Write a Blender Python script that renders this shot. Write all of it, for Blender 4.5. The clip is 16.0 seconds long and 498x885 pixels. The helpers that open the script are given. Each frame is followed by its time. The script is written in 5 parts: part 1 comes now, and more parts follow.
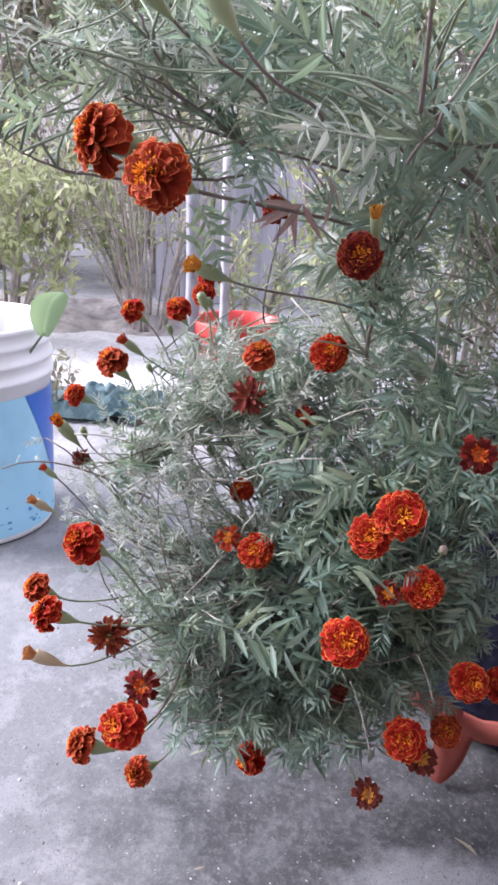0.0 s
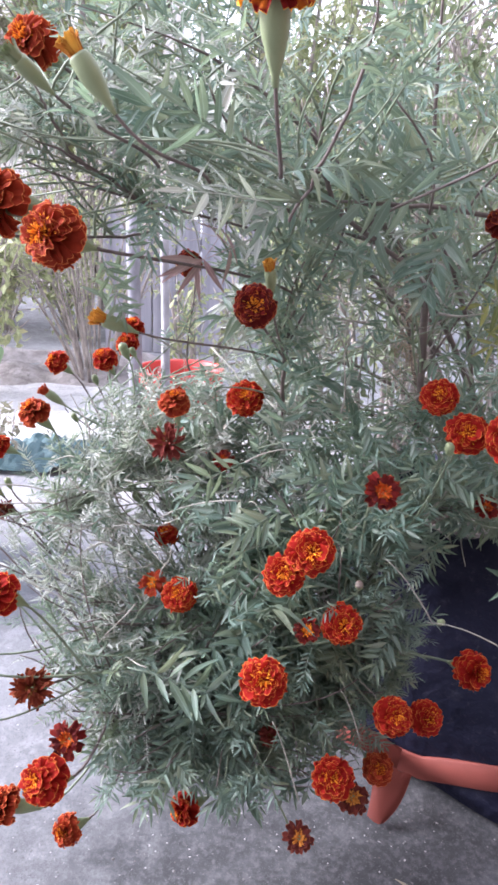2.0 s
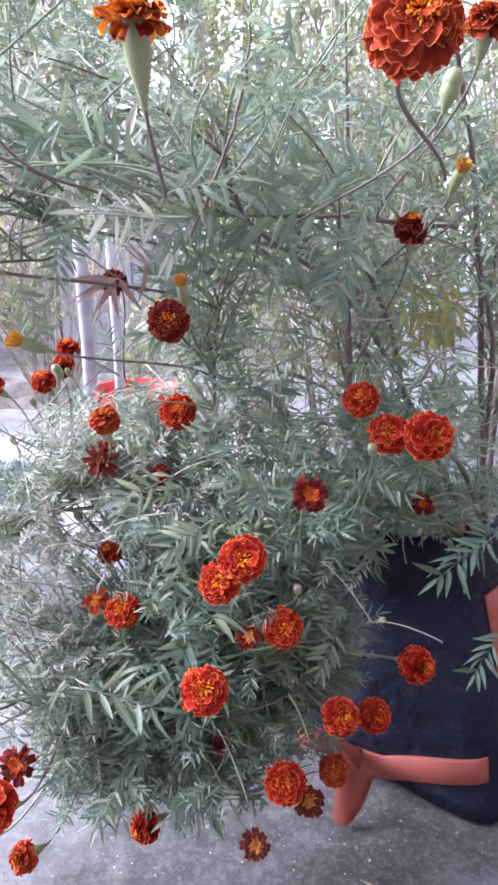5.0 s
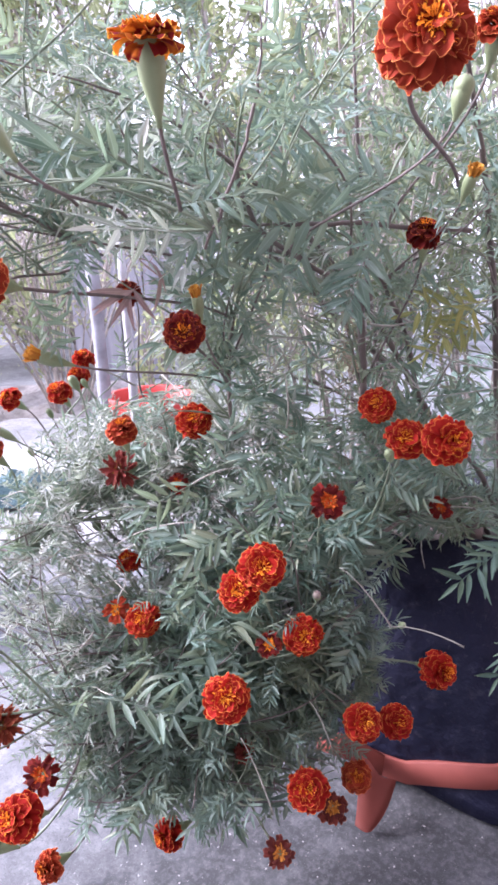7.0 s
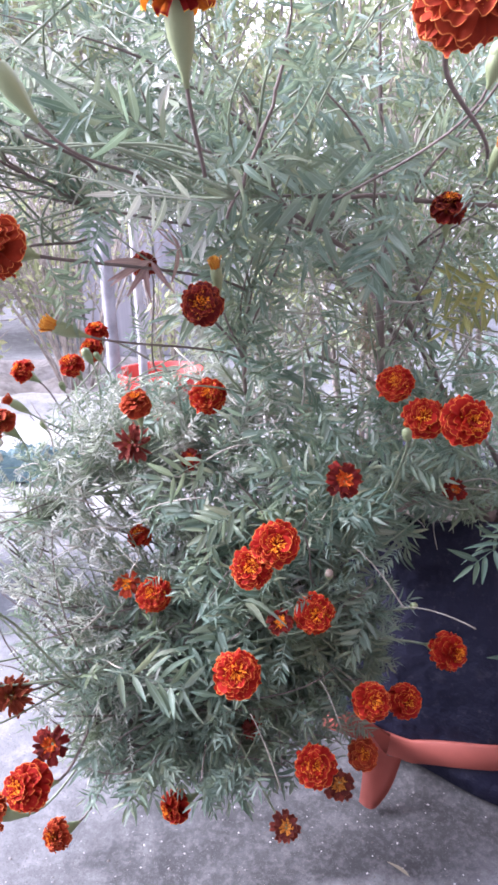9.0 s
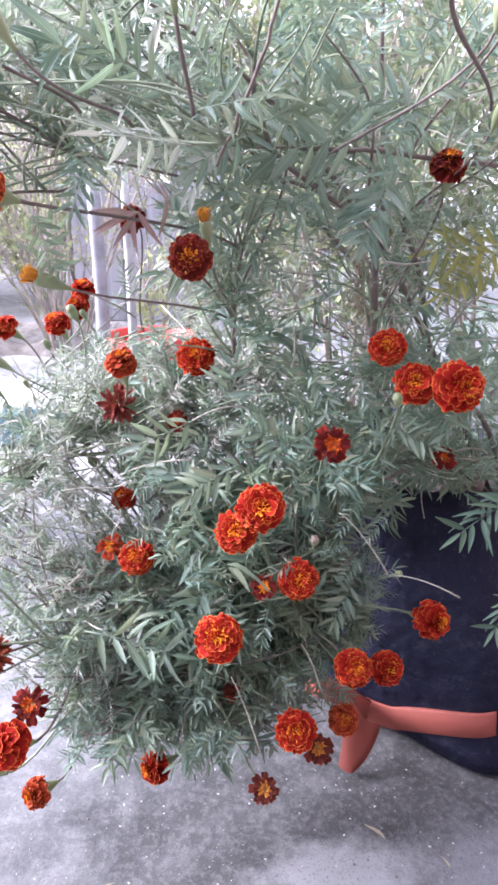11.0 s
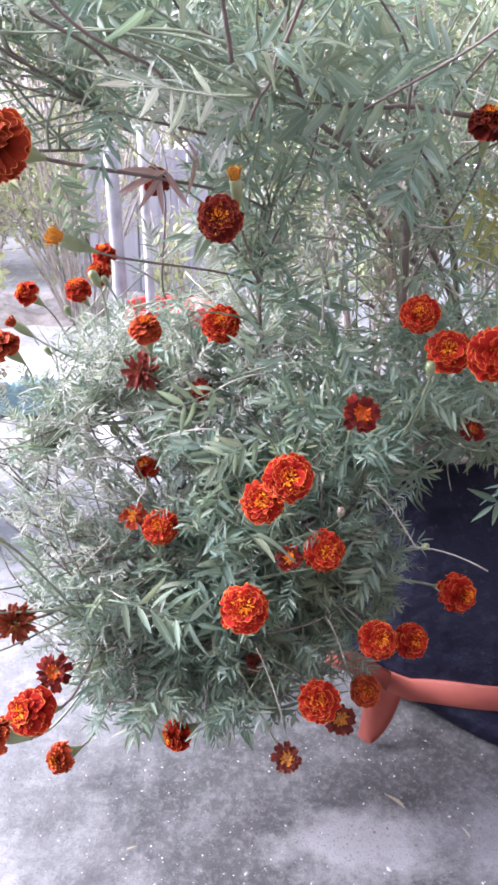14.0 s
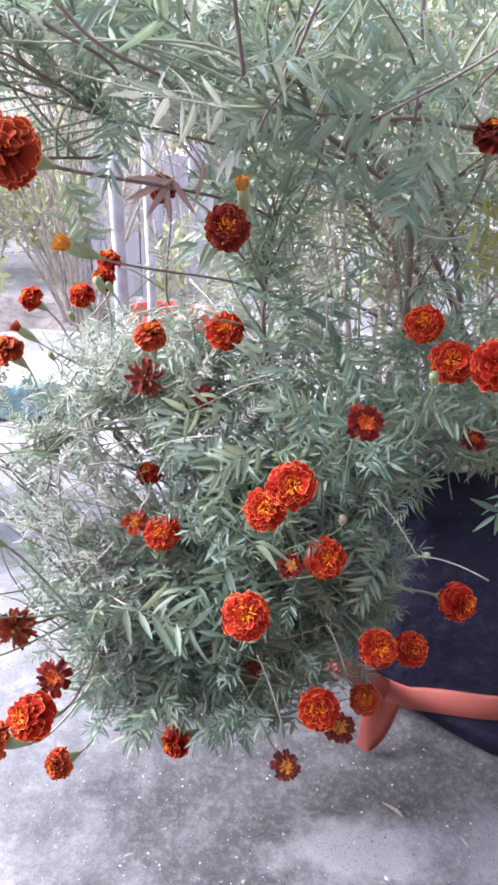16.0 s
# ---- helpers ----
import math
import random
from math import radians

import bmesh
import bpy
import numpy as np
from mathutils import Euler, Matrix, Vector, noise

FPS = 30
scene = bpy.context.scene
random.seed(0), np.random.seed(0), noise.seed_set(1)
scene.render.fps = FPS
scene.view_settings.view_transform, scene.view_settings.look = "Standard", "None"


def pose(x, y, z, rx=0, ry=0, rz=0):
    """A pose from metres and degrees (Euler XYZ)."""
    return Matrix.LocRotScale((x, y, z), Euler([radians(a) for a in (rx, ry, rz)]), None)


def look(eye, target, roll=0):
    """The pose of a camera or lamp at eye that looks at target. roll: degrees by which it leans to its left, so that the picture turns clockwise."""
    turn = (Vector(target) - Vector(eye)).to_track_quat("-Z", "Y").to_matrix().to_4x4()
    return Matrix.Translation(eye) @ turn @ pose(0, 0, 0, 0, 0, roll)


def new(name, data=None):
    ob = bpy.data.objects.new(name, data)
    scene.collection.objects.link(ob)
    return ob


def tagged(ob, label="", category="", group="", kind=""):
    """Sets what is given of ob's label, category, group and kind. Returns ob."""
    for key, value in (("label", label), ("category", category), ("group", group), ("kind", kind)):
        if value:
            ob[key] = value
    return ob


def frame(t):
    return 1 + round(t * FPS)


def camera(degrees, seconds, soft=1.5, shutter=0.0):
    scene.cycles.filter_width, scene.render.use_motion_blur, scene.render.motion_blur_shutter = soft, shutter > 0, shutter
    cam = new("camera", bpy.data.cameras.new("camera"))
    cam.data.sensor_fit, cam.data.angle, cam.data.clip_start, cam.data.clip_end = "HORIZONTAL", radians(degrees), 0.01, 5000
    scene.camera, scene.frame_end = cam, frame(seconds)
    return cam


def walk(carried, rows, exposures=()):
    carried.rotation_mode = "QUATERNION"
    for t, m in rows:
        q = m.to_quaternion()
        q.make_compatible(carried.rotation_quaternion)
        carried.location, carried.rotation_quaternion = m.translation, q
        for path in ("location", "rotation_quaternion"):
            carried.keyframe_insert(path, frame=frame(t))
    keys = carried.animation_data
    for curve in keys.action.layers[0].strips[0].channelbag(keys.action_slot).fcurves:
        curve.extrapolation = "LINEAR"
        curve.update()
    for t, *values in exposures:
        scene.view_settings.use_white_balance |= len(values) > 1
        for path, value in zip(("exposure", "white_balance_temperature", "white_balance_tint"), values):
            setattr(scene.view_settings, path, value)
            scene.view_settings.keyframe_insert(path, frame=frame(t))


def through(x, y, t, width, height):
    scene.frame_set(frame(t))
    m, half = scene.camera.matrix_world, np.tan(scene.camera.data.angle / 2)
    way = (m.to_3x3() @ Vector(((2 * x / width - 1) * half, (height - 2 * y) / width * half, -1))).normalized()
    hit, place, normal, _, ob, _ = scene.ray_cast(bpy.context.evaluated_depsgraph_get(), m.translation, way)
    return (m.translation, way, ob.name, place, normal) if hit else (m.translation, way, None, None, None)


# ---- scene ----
cam = camera(40.8, 16.0, soft=3.0)
PATH = [
    (0, (0.014, -0.012, 0.617), (-0.097, 1.845, -0.117), 2.7),
    (0.5, (0.018, -0.015, 0.619), (-0.071, 1.854, -0.087), 2.4),
    (1, (0.024, -0.018, 0.621), (-0.021, 1.867, -0.045), 2.4),
    (1.5, (0.036, -0.021, 0.622), (-0.001, 1.882, 0.009), 1.9),
    (2, (0.049, -0.025, 0.621), (0.051, 1.883, 0.023), 2.0),
    (2.5, (0.06, -0.024, 0.62), (0.082, 1.886, 0.03), 1.6),
    (3, (0.064, -0.024, 0.62), (0.081, 1.889, 0.038), 1.4),
    (3.5, (0.066, -0.024, 0.62), (0.086, 1.892, 0.047), 1.1),
    (4, (0.075, -0.027, 0.618), (0.136, 1.888, 0.042), 0.9),
    (6.5, (0.085, -0.039, 0.627), (0.145, 1.891, 0.105), -2.5),
    (7, (0.08, -0.035, 0.625), (0.124, 1.888, 0.079), -2.2),
    (7.5, (0.076, -0.035, 0.626), (0.116, 1.884, 0.064), -1.8),
    (8, (0.075, -0.033, 0.625), (0.119, 1.883, 0.054), -1.3),
    (8.5, (0.073, -0.031, 0.623), (0.101, 1.88, 0.035), -1.4),
    (11, (0.076, -0.021, 0.612), (0.126, 1.856, -0.077), 0.4),
    (11.5, (0.075, -0.017, 0.609), (0.145, 1.847, -0.111), 1.0),
    (12, (0.075, -0.02, 0.609), (0.149, 1.841, -0.12), 1.0),
    (12.5, (0.074, -0.017, 0.608), (0.114, 1.843, -0.125), 0.3),
    (13, (0.072, -0.017, 0.609), (0.097, 1.842, -0.127), -0.2),
    (13.5, (0.069, -0.015, 0.607), (0.082, 1.839, -0.144), 0.3),
    (14, (0.066, -0.013, 0.606), (0.077, 1.835, -0.159), 0.4),
    (14.5, (0.066, -0.013, 0.606), (0.073, 1.835, -0.159), 0.5),
    (15, (0.064, -0.013, 0.607), (0.078, 1.837, -0.152), 1.1),
    (15.5, (0.064, -0.013, 0.608), (0.082, 1.838, -0.15), 1.3),
    (16, (0.062, -0.014, 0.608), (0.079, 1.84, -0.142), 1.1),
]
walk(cam, [(t, look(eye, target, roll)) for t, eye, target, roll in PATH], [(0.0, 1.56, 5850, 22), (3.5, 1.97, 5750, 23), (7.0, 1.98, 5680, 29), (12.0, 2.21, 5830, 24), (16.0, 2.17, 5870, 23)])

# ---- daylight: bright overcast sky, soft sun from behind the bush ----
SUN_EL, SUN_AZ = 32.0, -84.0  # azimuth from straight ahead (+y), negative to the left
sky_world = bpy.data.worlds.new("sky")
scene.world = sky_world
sky_world.use_nodes = True
wn = sky_world.node_tree.nodes
sky = wn.new("ShaderNodeTexSky")
sky.sky_type = "NISHITA"
sky.sun_disc = False
sky.sun_elevation = radians(SUN_EL)
sky.sun_rotation = radians(SUN_AZ)
sky.dust_density = 6.0
sky.ozone_density = 1.0
soften = wn.new("ShaderNodeMixRGB")
soften.inputs["Fac"].default_value = 0.7
soften.inputs["Color2"].default_value = (10.5, 10.6, 11.2, 1)
sky_world.node_tree.links.new(sky.outputs[0], soften.inputs["Color1"])
sky_world.node_tree.links.new(soften.outputs[0], wn["Background"].inputs["Color"])
wn["Background"].inputs["Strength"].default_value = 0.10
sun = new("sun", bpy.data.lights.new("sun", "SUN"))
sun.data.energy = 3.0
sun.data.angle = radians(28)
sun.data.color = (1.0, 0.965, 0.92)
a, e = radians(SUN_AZ), radians(SUN_EL)
SUN_FROM = Vector((math.sin(a) * math.cos(e), math.cos(a) * math.cos(e), math.sin(e)))
sun.matrix_world = look(SUN_FROM * 20, (0, 0, 0))

rng = np.random.default_rng(11)


# ---- materials ----
class Mat:
    """A node material with a few shorthands."""

    def __init__(self, name, rough=0.6, spec=0.5, metal=0.0):
        self.m = bpy.data.materials.new(name)
        self.m.use_nodes = True
        self.t = self.m.node_tree
        self.b = self.t.nodes["Principled BSDF"]
        self.b.inputs["Roughness"].default_value = rough
        self.b.inputs["Specular IOR Level"].default_value = spec
        self.b.inputs["Metallic"].default_value = metal

    def node(self, kind, **inputs):
        n = self.t.nodes.new(kind)
        for k, v in inputs.items():
            sock = n.inputs[int(k[1:])] if k[0] == "i" and k[1:].isdigit() else n.inputs[k.replace("_", " ")]
            if hasattr(v, "is_output"):
                self.t.links.new(v, sock)
            else:
                sock.default_value = v
        return n

    def place(self, world=False):
        return self.node("ShaderNodeNewGeometry").outputs["Position"] if world else self.node("ShaderNodeTexCoord").outputs["Object"]

    def noise(self, scale, detail=4.0, rough=0.55, world=False):
        return self.node("ShaderNodeTexNoise", Vector=self.place(world), Scale=scale, Detail=detail, Roughness=rough).outputs["Fac"]

    def ramp(self, fac, *stops):
        n = self.node("ShaderNodeValToRGB", Fac=fac)
        el = n.color_ramp.elements
        while len(el) < len(stops):
            el.new(0.5)
        for x, (p, c) in zip(el, stops):
            x.position = p
            x.color = (*c, 1) if len(c) == 3 else c
        return n.outputs["Color"]

    def mix(self, fac, a, b, blend="MIX"):
        n = self.t.nodes.new("ShaderNodeMixRGB")
        n.blend_type = blend
        for k, v in (("Fac", fac), ("Color1", a), ("Color2", b)):
            if hasattr(v, "is_output"):
                self.t.links.new(v, n.inputs[k])
            else:
                n.inputs[k].default_value = (*v, 1) if isinstance(v, tuple) and len(v) == 3 else v
        return n.outputs["Color"]

    def math(self, op, a, b=0.0):
        n = self.t.nodes.new("ShaderNodeMath")
        n.operation = op
        for i, v in enumerate((a, b)):
            if hasattr(v, "is_output"):
                self.t.links.new(v, n.inputs[i])
            else:
                n.inputs[i].default_value = v
        return n.outputs[0]

    def link(self, out, name):
        self.t.links.new(out, self.b.inputs[name])
        return self

    def bump(self, height, strength=0.3, distance=0.002):
        n = self.node("ShaderNodeBump", Height=height, Strength=strength, Distance=distance)
        self.t.links.new(n.outputs["Normal"], self.b.inputs["Normal"])
        return self

    def sheer(self, color, share):
        """Let part of the light through, as leaves and petals do."""
        tr = self.t.nodes.new("ShaderNodeBsdfTranslucent")
        mx = self.t.nodes.new("ShaderNodeMixShader")
        mx.inputs[0].default_value = share
        if hasattr(color, "is_output"):
            self.t.links.new(color, tr.inputs["Color"])
        else:
            tr.inputs["Color"].default_value = (*color, 1)
        out = self.t.nodes["Material Output"]
        self.t.links.new(self.b.outputs[0], mx.inputs[1])
        self.t.links.new(tr.outputs[0], mx.inputs[2])
        self.t.links.new(mx.outputs[0], out.inputs["Surface"])
        return self


def island(m):
    return m.node("ShaderNodeNewGeometry").outputs["Random Per Island"]


def plain(name, color, rough=0.5, vary=0.12, scale=30, spec=0.5, bump=0.0, metal=0.0):
    m = Mat(name, rough, spec, metal)
    dark = tuple(c * (1 - vary) for c in color)
    light = tuple(min(1, c * (1 + vary)) for c in color)
    n = m.noise(scale)
    m.link(m.ramp(n, (0.3, dark), (0.7, light)), "Base Color")
    if bump:
        m.bump(m.noise(scale * 4), bump)
    return m.m


def leaf_material(name, deep, mid, pale, odd, rough=0.42, through=0.22):
    m = Mat(name, rough, 0.38)
    per = island(m)
    col = m.ramp(per, (0.0, deep), (0.45, mid), (0.88, pale), (1.0, odd))
    drift = m.noise(7.0, 2.0, world=True)
    col = m.mix(m.ramp(drift, (0.35, (0, 0, 0)), (0.7, (0.55, 0.55, 0.55))), col, pale)
    if name == "marigold leaf":  # tired yellow-green shoots among the blue-green ones
        tired = m.noise(16.0, 2.0, world=True)
        col = m.mix(m.ramp(tired, (0.50, (0, 0, 0)), (0.68, (0.6, 0.6, 0.6))), col, (0.20, 0.225, 0.115))
    uv = m.node("ShaderNodeTexCoord").outputs["UV"]
    u = m.node("ShaderNodeSeparateXYZ", Vector=uv).outputs[0]
    rib = m.math("ABSOLUTE", m.math("SUBTRACT", u, 0.5))
    col = m.mix(m.ramp(rib, (0.0, (0.5, 0.5, 0.5)), (0.09, (0, 0, 0))), col, tuple(min(1, c * 1.7 + 0.02) for c in pale))
    spots = m.noise(240.0, 3.0, world=True)
    col = m.mix(m.ramp(spots, (0.62, (0, 0, 0)), (0.8, (0.35, 0.35, 0.35))), col, (0.16, 0.15, 0.07))
    m.link(col, "Base Color")
    m.bump(m.noise(380.0, 3.0, world=True), 0.25, 0.0006)
    return m.sheer(m.mix(0.6, col, (0.26, 0.34, 0.19)), through).m


def petal_material(name, deep, bright, edge, heart, through=0.15):
    m = Mat(name, 0.75, 0.15)
    uv = m.node("ShaderNodeTexCoord").outputs["UV"]
    sep = m.node("ShaderNodeSeparateXYZ", Vector=uv)
    u, v = sep.outputs[0], sep.outputs[1]
    side = m.math("MULTIPLY", m.math("ABSOLUTE", m.math("SUBTRACT", u, 0.5)), 2.0)
    rim = m.math("MAXIMUM", v, m.math("MULTIPLY", side, 0.97))
    wob = m.math("MULTIPLY", m.math("SUBTRACT", m.noise(220.0, 2.0, world=True), 0.5), 0.035)
    rim = m.math("ADD", rim, wob)
    body = m.ramp(island(m), (0.0, deep), (0.55, bright), (1.0, deep))
    streak = m.noise(420.0, 2.0, world=True)
    body = m.mix(m.ramp(streak, (0.4, (0, 0, 0)), (0.75, (0.4, 0.4, 0.4))), body, bright)
    col = m.mix(m.ramp(v, (0.05, (0.85, 0.85, 0.85)), (0.4, (0, 0, 0))), body, heart)
    if name.startswith("blotched"):  # dark red blotches towards the tips
        blot_at = m.math("MULTIPLY", m.ramp(m.noise(75.0, 1.0, world=True), (0.47, (0, 0, 0)), (0.52, (1, 1, 1))), m.ramp(v, (0.30, (0, 0, 0)), (0.45, (1, 1, 1))))
        col = m.mix(blot_at, col, (0.17, 0.008, 0.006))
    col = m.mix(m.ramp(rim, (0.968, (0, 0, 0)), (0.990, (0.8, 0.8, 0.8))), col, edge)
    m.link(col, "Base Color")
    m.bump(m.noise(500.0, 2.0, world=True), 0.3, 0.0006)
    return m.sheer(col, through).m


LEAF = leaf_material("marigold leaf", (0.056, 0.110, 0.086), (0.092, 0.172, 0.138), (0.226, 0.292, 0.250), (0.28, 0.29, 0.18), 0.46, 0.46)
# drying leaves made paler still: the glancing sun's sheen is in the colour
LEAF_PALE = leaf_material("drying leaf with painted sheen", (0.22, 0.25, 0.22), (0.36, 0.39, 0.35), (0.50, 0.52, 0.48), (0.40, 0.35, 0.30), 0.40, 0.40)
LEAF_DEAD = leaf_material("dead leaf", (0.16, 0.10, 0.075), (0.30, 0.21, 0.16), (0.42, 0.32, 0.25), (0.20, 0.12, 0.09), 0.75, 0.2)
LEAF_FRESH = leaf_material("fresh marigold leaf", (0.020, 0.044, 0.033), (0.028, 0.058, 0.043), (0.038, 0.070, 0.052), (0.05, 0.08, 0.045), 0.7)
LEAF_RUST = leaf_material("reddened leaf", (0.25, 0.13, 0.14), (0.30, 0.17, 0.17), (0.34, 0.22, 0.21), (0.26, 0.22, 0.16))
LEAF_YELLOW = leaf_material("yellowing leaf", (0.15, 0.18, 0.06), (0.23, 0.25, 0.075), (0.30, 0.30, 0.09), (0.36, 0.30, 0.08))
LEAF_FAR = leaf_material("shrub leaf", (0.20, 0.23, 0.10), (0.31, 0.34, 0.16), (0.41, 0.42, 0.225), (0.48, 0.44, 0.23), 0.5, 0.42)
LEAF_OLIVE = leaf_material("olive shrub leaf", (0.09, 0.115, 0.06), (0.14, 0.17, 0.09), (0.20, 0.235, 0.13), (0.30, 0.29, 0.13), 0.5, 0.3)
LEAF_DRY = leaf_material("dry leaf", (0.19, 0.165, 0.125), (0.27, 0.24, 0.185), (0.35, 0.31, 0.24), (0.40, 0.35, 0.22), 0.7, 0.3)
PETAL = petal_material("red petal", (0.265, 0.011, 0.006), (0.37, 0.017, 0.008), (0.86, 0.27, 0.055), (0.30, 0.02, 0.006), 0.36)
PETAL_DARK = petal_material("mahogany petal", (0.060, 0.006, 0.006), (0.14, 0.010, 0.007), (0.45, 0.10, 0.02), (0.60, 0.19, 0.02), 0.1)
PETAL_RUST = petal_material("rusty orange petal", (0.24, 0.026, 0.010), (0.36, 0.046, 0.016), (0.80, 0.27, 0.075), (0.60, 0.14, 0.012), 0.25)
PETAL_DRY = petal_material("withered petal", (0.055, 0.010, 0.008), (0.12, 0.022, 0.014), (0.30, 0.11, 0.045), (0.28, 0.11, 0.035), 0.05)
FLORET = petal_material("yellow floret", (0.78, 0.20, 0.012), (0.92, 0.38, 0.025), (0.98, 0.58, 0.09), (0.60, 0.09, 0.01), 0.25)
PETAL_YELLOW = petal_material("yellow petal", (0.36, 0.10, 0.015), (0.66, 0.36, 0.05), (0.85, 0.52, 0.12), (0.45, 0.10, 0.01))
PETAL_BLOTCHED = petal_material("blotched orange petal", (0.22, 0.012, 0.004), (0.70, 0.22, 0.012), (0.90, 0.48, 0.05), (0.30, 0.02, 0.005))
PETAL_SPENT = petal_material("spent petal", (0.13, 0.020, 0.011), (0.25, 0.048, 0.020), (0.45, 0.21, 0.08), (0.34, 0.13, 0.04), 0.08)
PETAL_TAN = petal_material("tan bud tip", (0.30, 0.11, 0.04), (0.45, 0.20, 0.07), (0.55, 0.32, 0.14), (0.34, 0.16, 0.06), 0.2)
PETAL_FADED = petal_material("faded red petal", (0.14, 0.026, 0.022), (0.23, 0.048, 0.038), (0.36, 0.13, 0.085), (0.30, 0.09, 0.05), 0.2)
FLORET_RED = petal_material("red-orange floret", (0.32, 0.03, 0.006), (0.55, 0.10, 0.010), (0.85, 0.32, 0.05), (0.25, 0.02, 0.006))
FLORET_DRY = petal_material("withered floret", (0.20, 0.09, 0.025), (0.38, 0.19, 0.05), (0.50, 0.30, 0.08), (0.10, 0.04, 0.02))
FLORET_WILTED = petal_material("wilted orange floret", (0.38, 0.13, 0.02), (0.58, 0.24, 0.04), (0.70, 0.36, 0.08), (0.25, 0.08, 0.02))
BUD_SKIN = plain("downy bud", (0.25, 0.205, 0.175), 0.7, 0.25, 300)
CALYX = plain("green calyx", (0.20, 0.245, 0.125), 0.5, 0.25, 160)
CALYX_DRY = plain("tan calyx", (0.34, 0.27, 0.17), 0.6, 0.3, 160)
STEM = plain("green stem", (0.16, 0.20, 0.13), 0.5, 0.3, 60)
STEM_BROWN = plain("brown stem", (0.125, 0.100, 0.090), 0.6, 0.4, 60, bump=0.3)
STEM_PALE = plain("dry pale stem", (0.28, 0.27, 0.23), 0.6, 0.25, 90)
BARK = plain("grey bark", (0.27, 0.235, 0.21), 0.8, 0.4, 40, bump=0.6)
TWIG = plain("pale grey twig", (0.29, 0.255, 0.23), 0.8, 0.35, 30, bump=0.4)


# ---- mesh helpers ----
def mesh_from(name, verts, faces, uvs=None, smooth=True):
    me = bpy.data.meshes.new(name)
    me.from_pydata([tuple(v) for v in verts], [], [tuple(int(i) for i in f) for f in faces])
    if uvs is not None:
        layer = me.uv_layers.new(name="UVMap")
        idx = np.empty(len(me.loops), dtype=np.int32)
        me.loops.foreach_get("vertex_index", idx)
        layer.data.foreach_set("uv", np.asarray(uvs, dtype=np.float32)[idx].ravel())
    if smooth:
        me.polygons.foreach_set("use_smooth", [True] * len(me.polygons))
    me.update()
    return me


def piece(name, me, material, parent=None, label="", m=None):
    """One mesh object, as a thing or as a part of one."""
    if material is not None and not me.materials:
        me.materials.append(material)
    ob = new(name, me)
    if parent is not None:
        ob.parent = parent
    if m is not None:
        ob.matrix_basis = m
    if label:
        tagged(ob, label)
    return ob


def thing(name, at, label, category, group="", kind=""):
    ob = new(name)
    ob.empty_display_size = 0.05
    ob.location = at
    return tagged(ob, label, category, group, kind)


def part(name, bm, material, parent, label="", smooth=True):
    me = bpy.data.meshes.new(name)
    bm.normal_update()
    bm.to_mesh(me)
    bm.free()
    if smooth:
        me.polygons.foreach_set("use_smooth", [True] * len(me.polygons))
    return piece(name, me, material, parent, label)


class Soup:
    """Collects verts, faces and uvs of many small shapes."""

    def __init__(self):
        self.v, self.f, self.uv, self.n = [], [], [], 0

    def add(self, v, f, uv=None):
        v = np.asarray(v, dtype=float)
        self.v.append(v)
        self.f.extend([tuple(i + self.n for i in q) for q in f])
        self.uv.append(np.zeros((len(v), 2)) if uv is None else np.asarray(uv, dtype=float))
        self.n += len(v)

    def mesh(self, name, smooth=True):
        return mesh_from(name, np.concatenate(self.v), self.f, np.concatenate(self.uv), smooth)


def unit(v):
    v = np.asarray(v, dtype=float)
    return v / max(1e-9, np.linalg.norm(v))


def bezier(p0, p1, p2, p3, n):
    t = np.linspace(0, 1, n)[:, None]
    return (1 - t) ** 3 * p0 + 3 * (1 - t) ** 2 * t * p1 + 3 * (1 - t) * t * t * p2 + t ** 3 * p3


def tube(points, r0, r1, sides=6, bulge=None):
    """A round stem along points, tapering from r0 to r1."""
    p = np.asarray(points, dtype=float)
    n = len(p)
    tang = np.gradient(p, axis=0)
    ref = np.array([0.31, 0.22, 0.92])
    v, f = [], []
    for i in range(n):
        d = unit(tang[i])
        s = unit(np.cross(d, ref))
        w = np.cross(s, d)
        r = r0 + (r1 - r0) * i / (n - 1)
        if bulge is not None:
            r *= bulge[i]
        for k in range(sides):
            a = 2 * math.pi * k / sides
            v.append(p[i] + r * (math.cos(a) * s + math.sin(a) * w))
    for i in range(n - 1):
        for k in range(sides):
            k2 = (k + 1) % sides
            f.append((i * sides + k, i * sides + k2, (i + 1) * sides + k2, (i + 1) * sides + k))
    f.append(tuple(range(sides))[::-1])
    f.append(tuple((n - 1) * sides + k for k in range(sides)))
    return np.array(v), f


def lathe(profile, sides=32):
    """Closed turning of (radius, height) pairs."""
    v, f = [], []
    n = len(profile)
    for r, z in profile:
        for k in range(sides):
            a = 2 * math.pi * k / sides
            v.append((r * math.cos(a), r * math.sin(a), z))
    for i in range(n - 1):
        for k in range(sides):
            k2 = (k + 1) % sides
            f.append((i * sides + k, i * sides + k2, (i + 1) * sides + k2, (i + 1) * sides + k))
    f.append(tuple(range(sides))[::-1])
    f.append(tuple((n - 1) * sides + k for k in range(sides)))
    return np.array(v), f


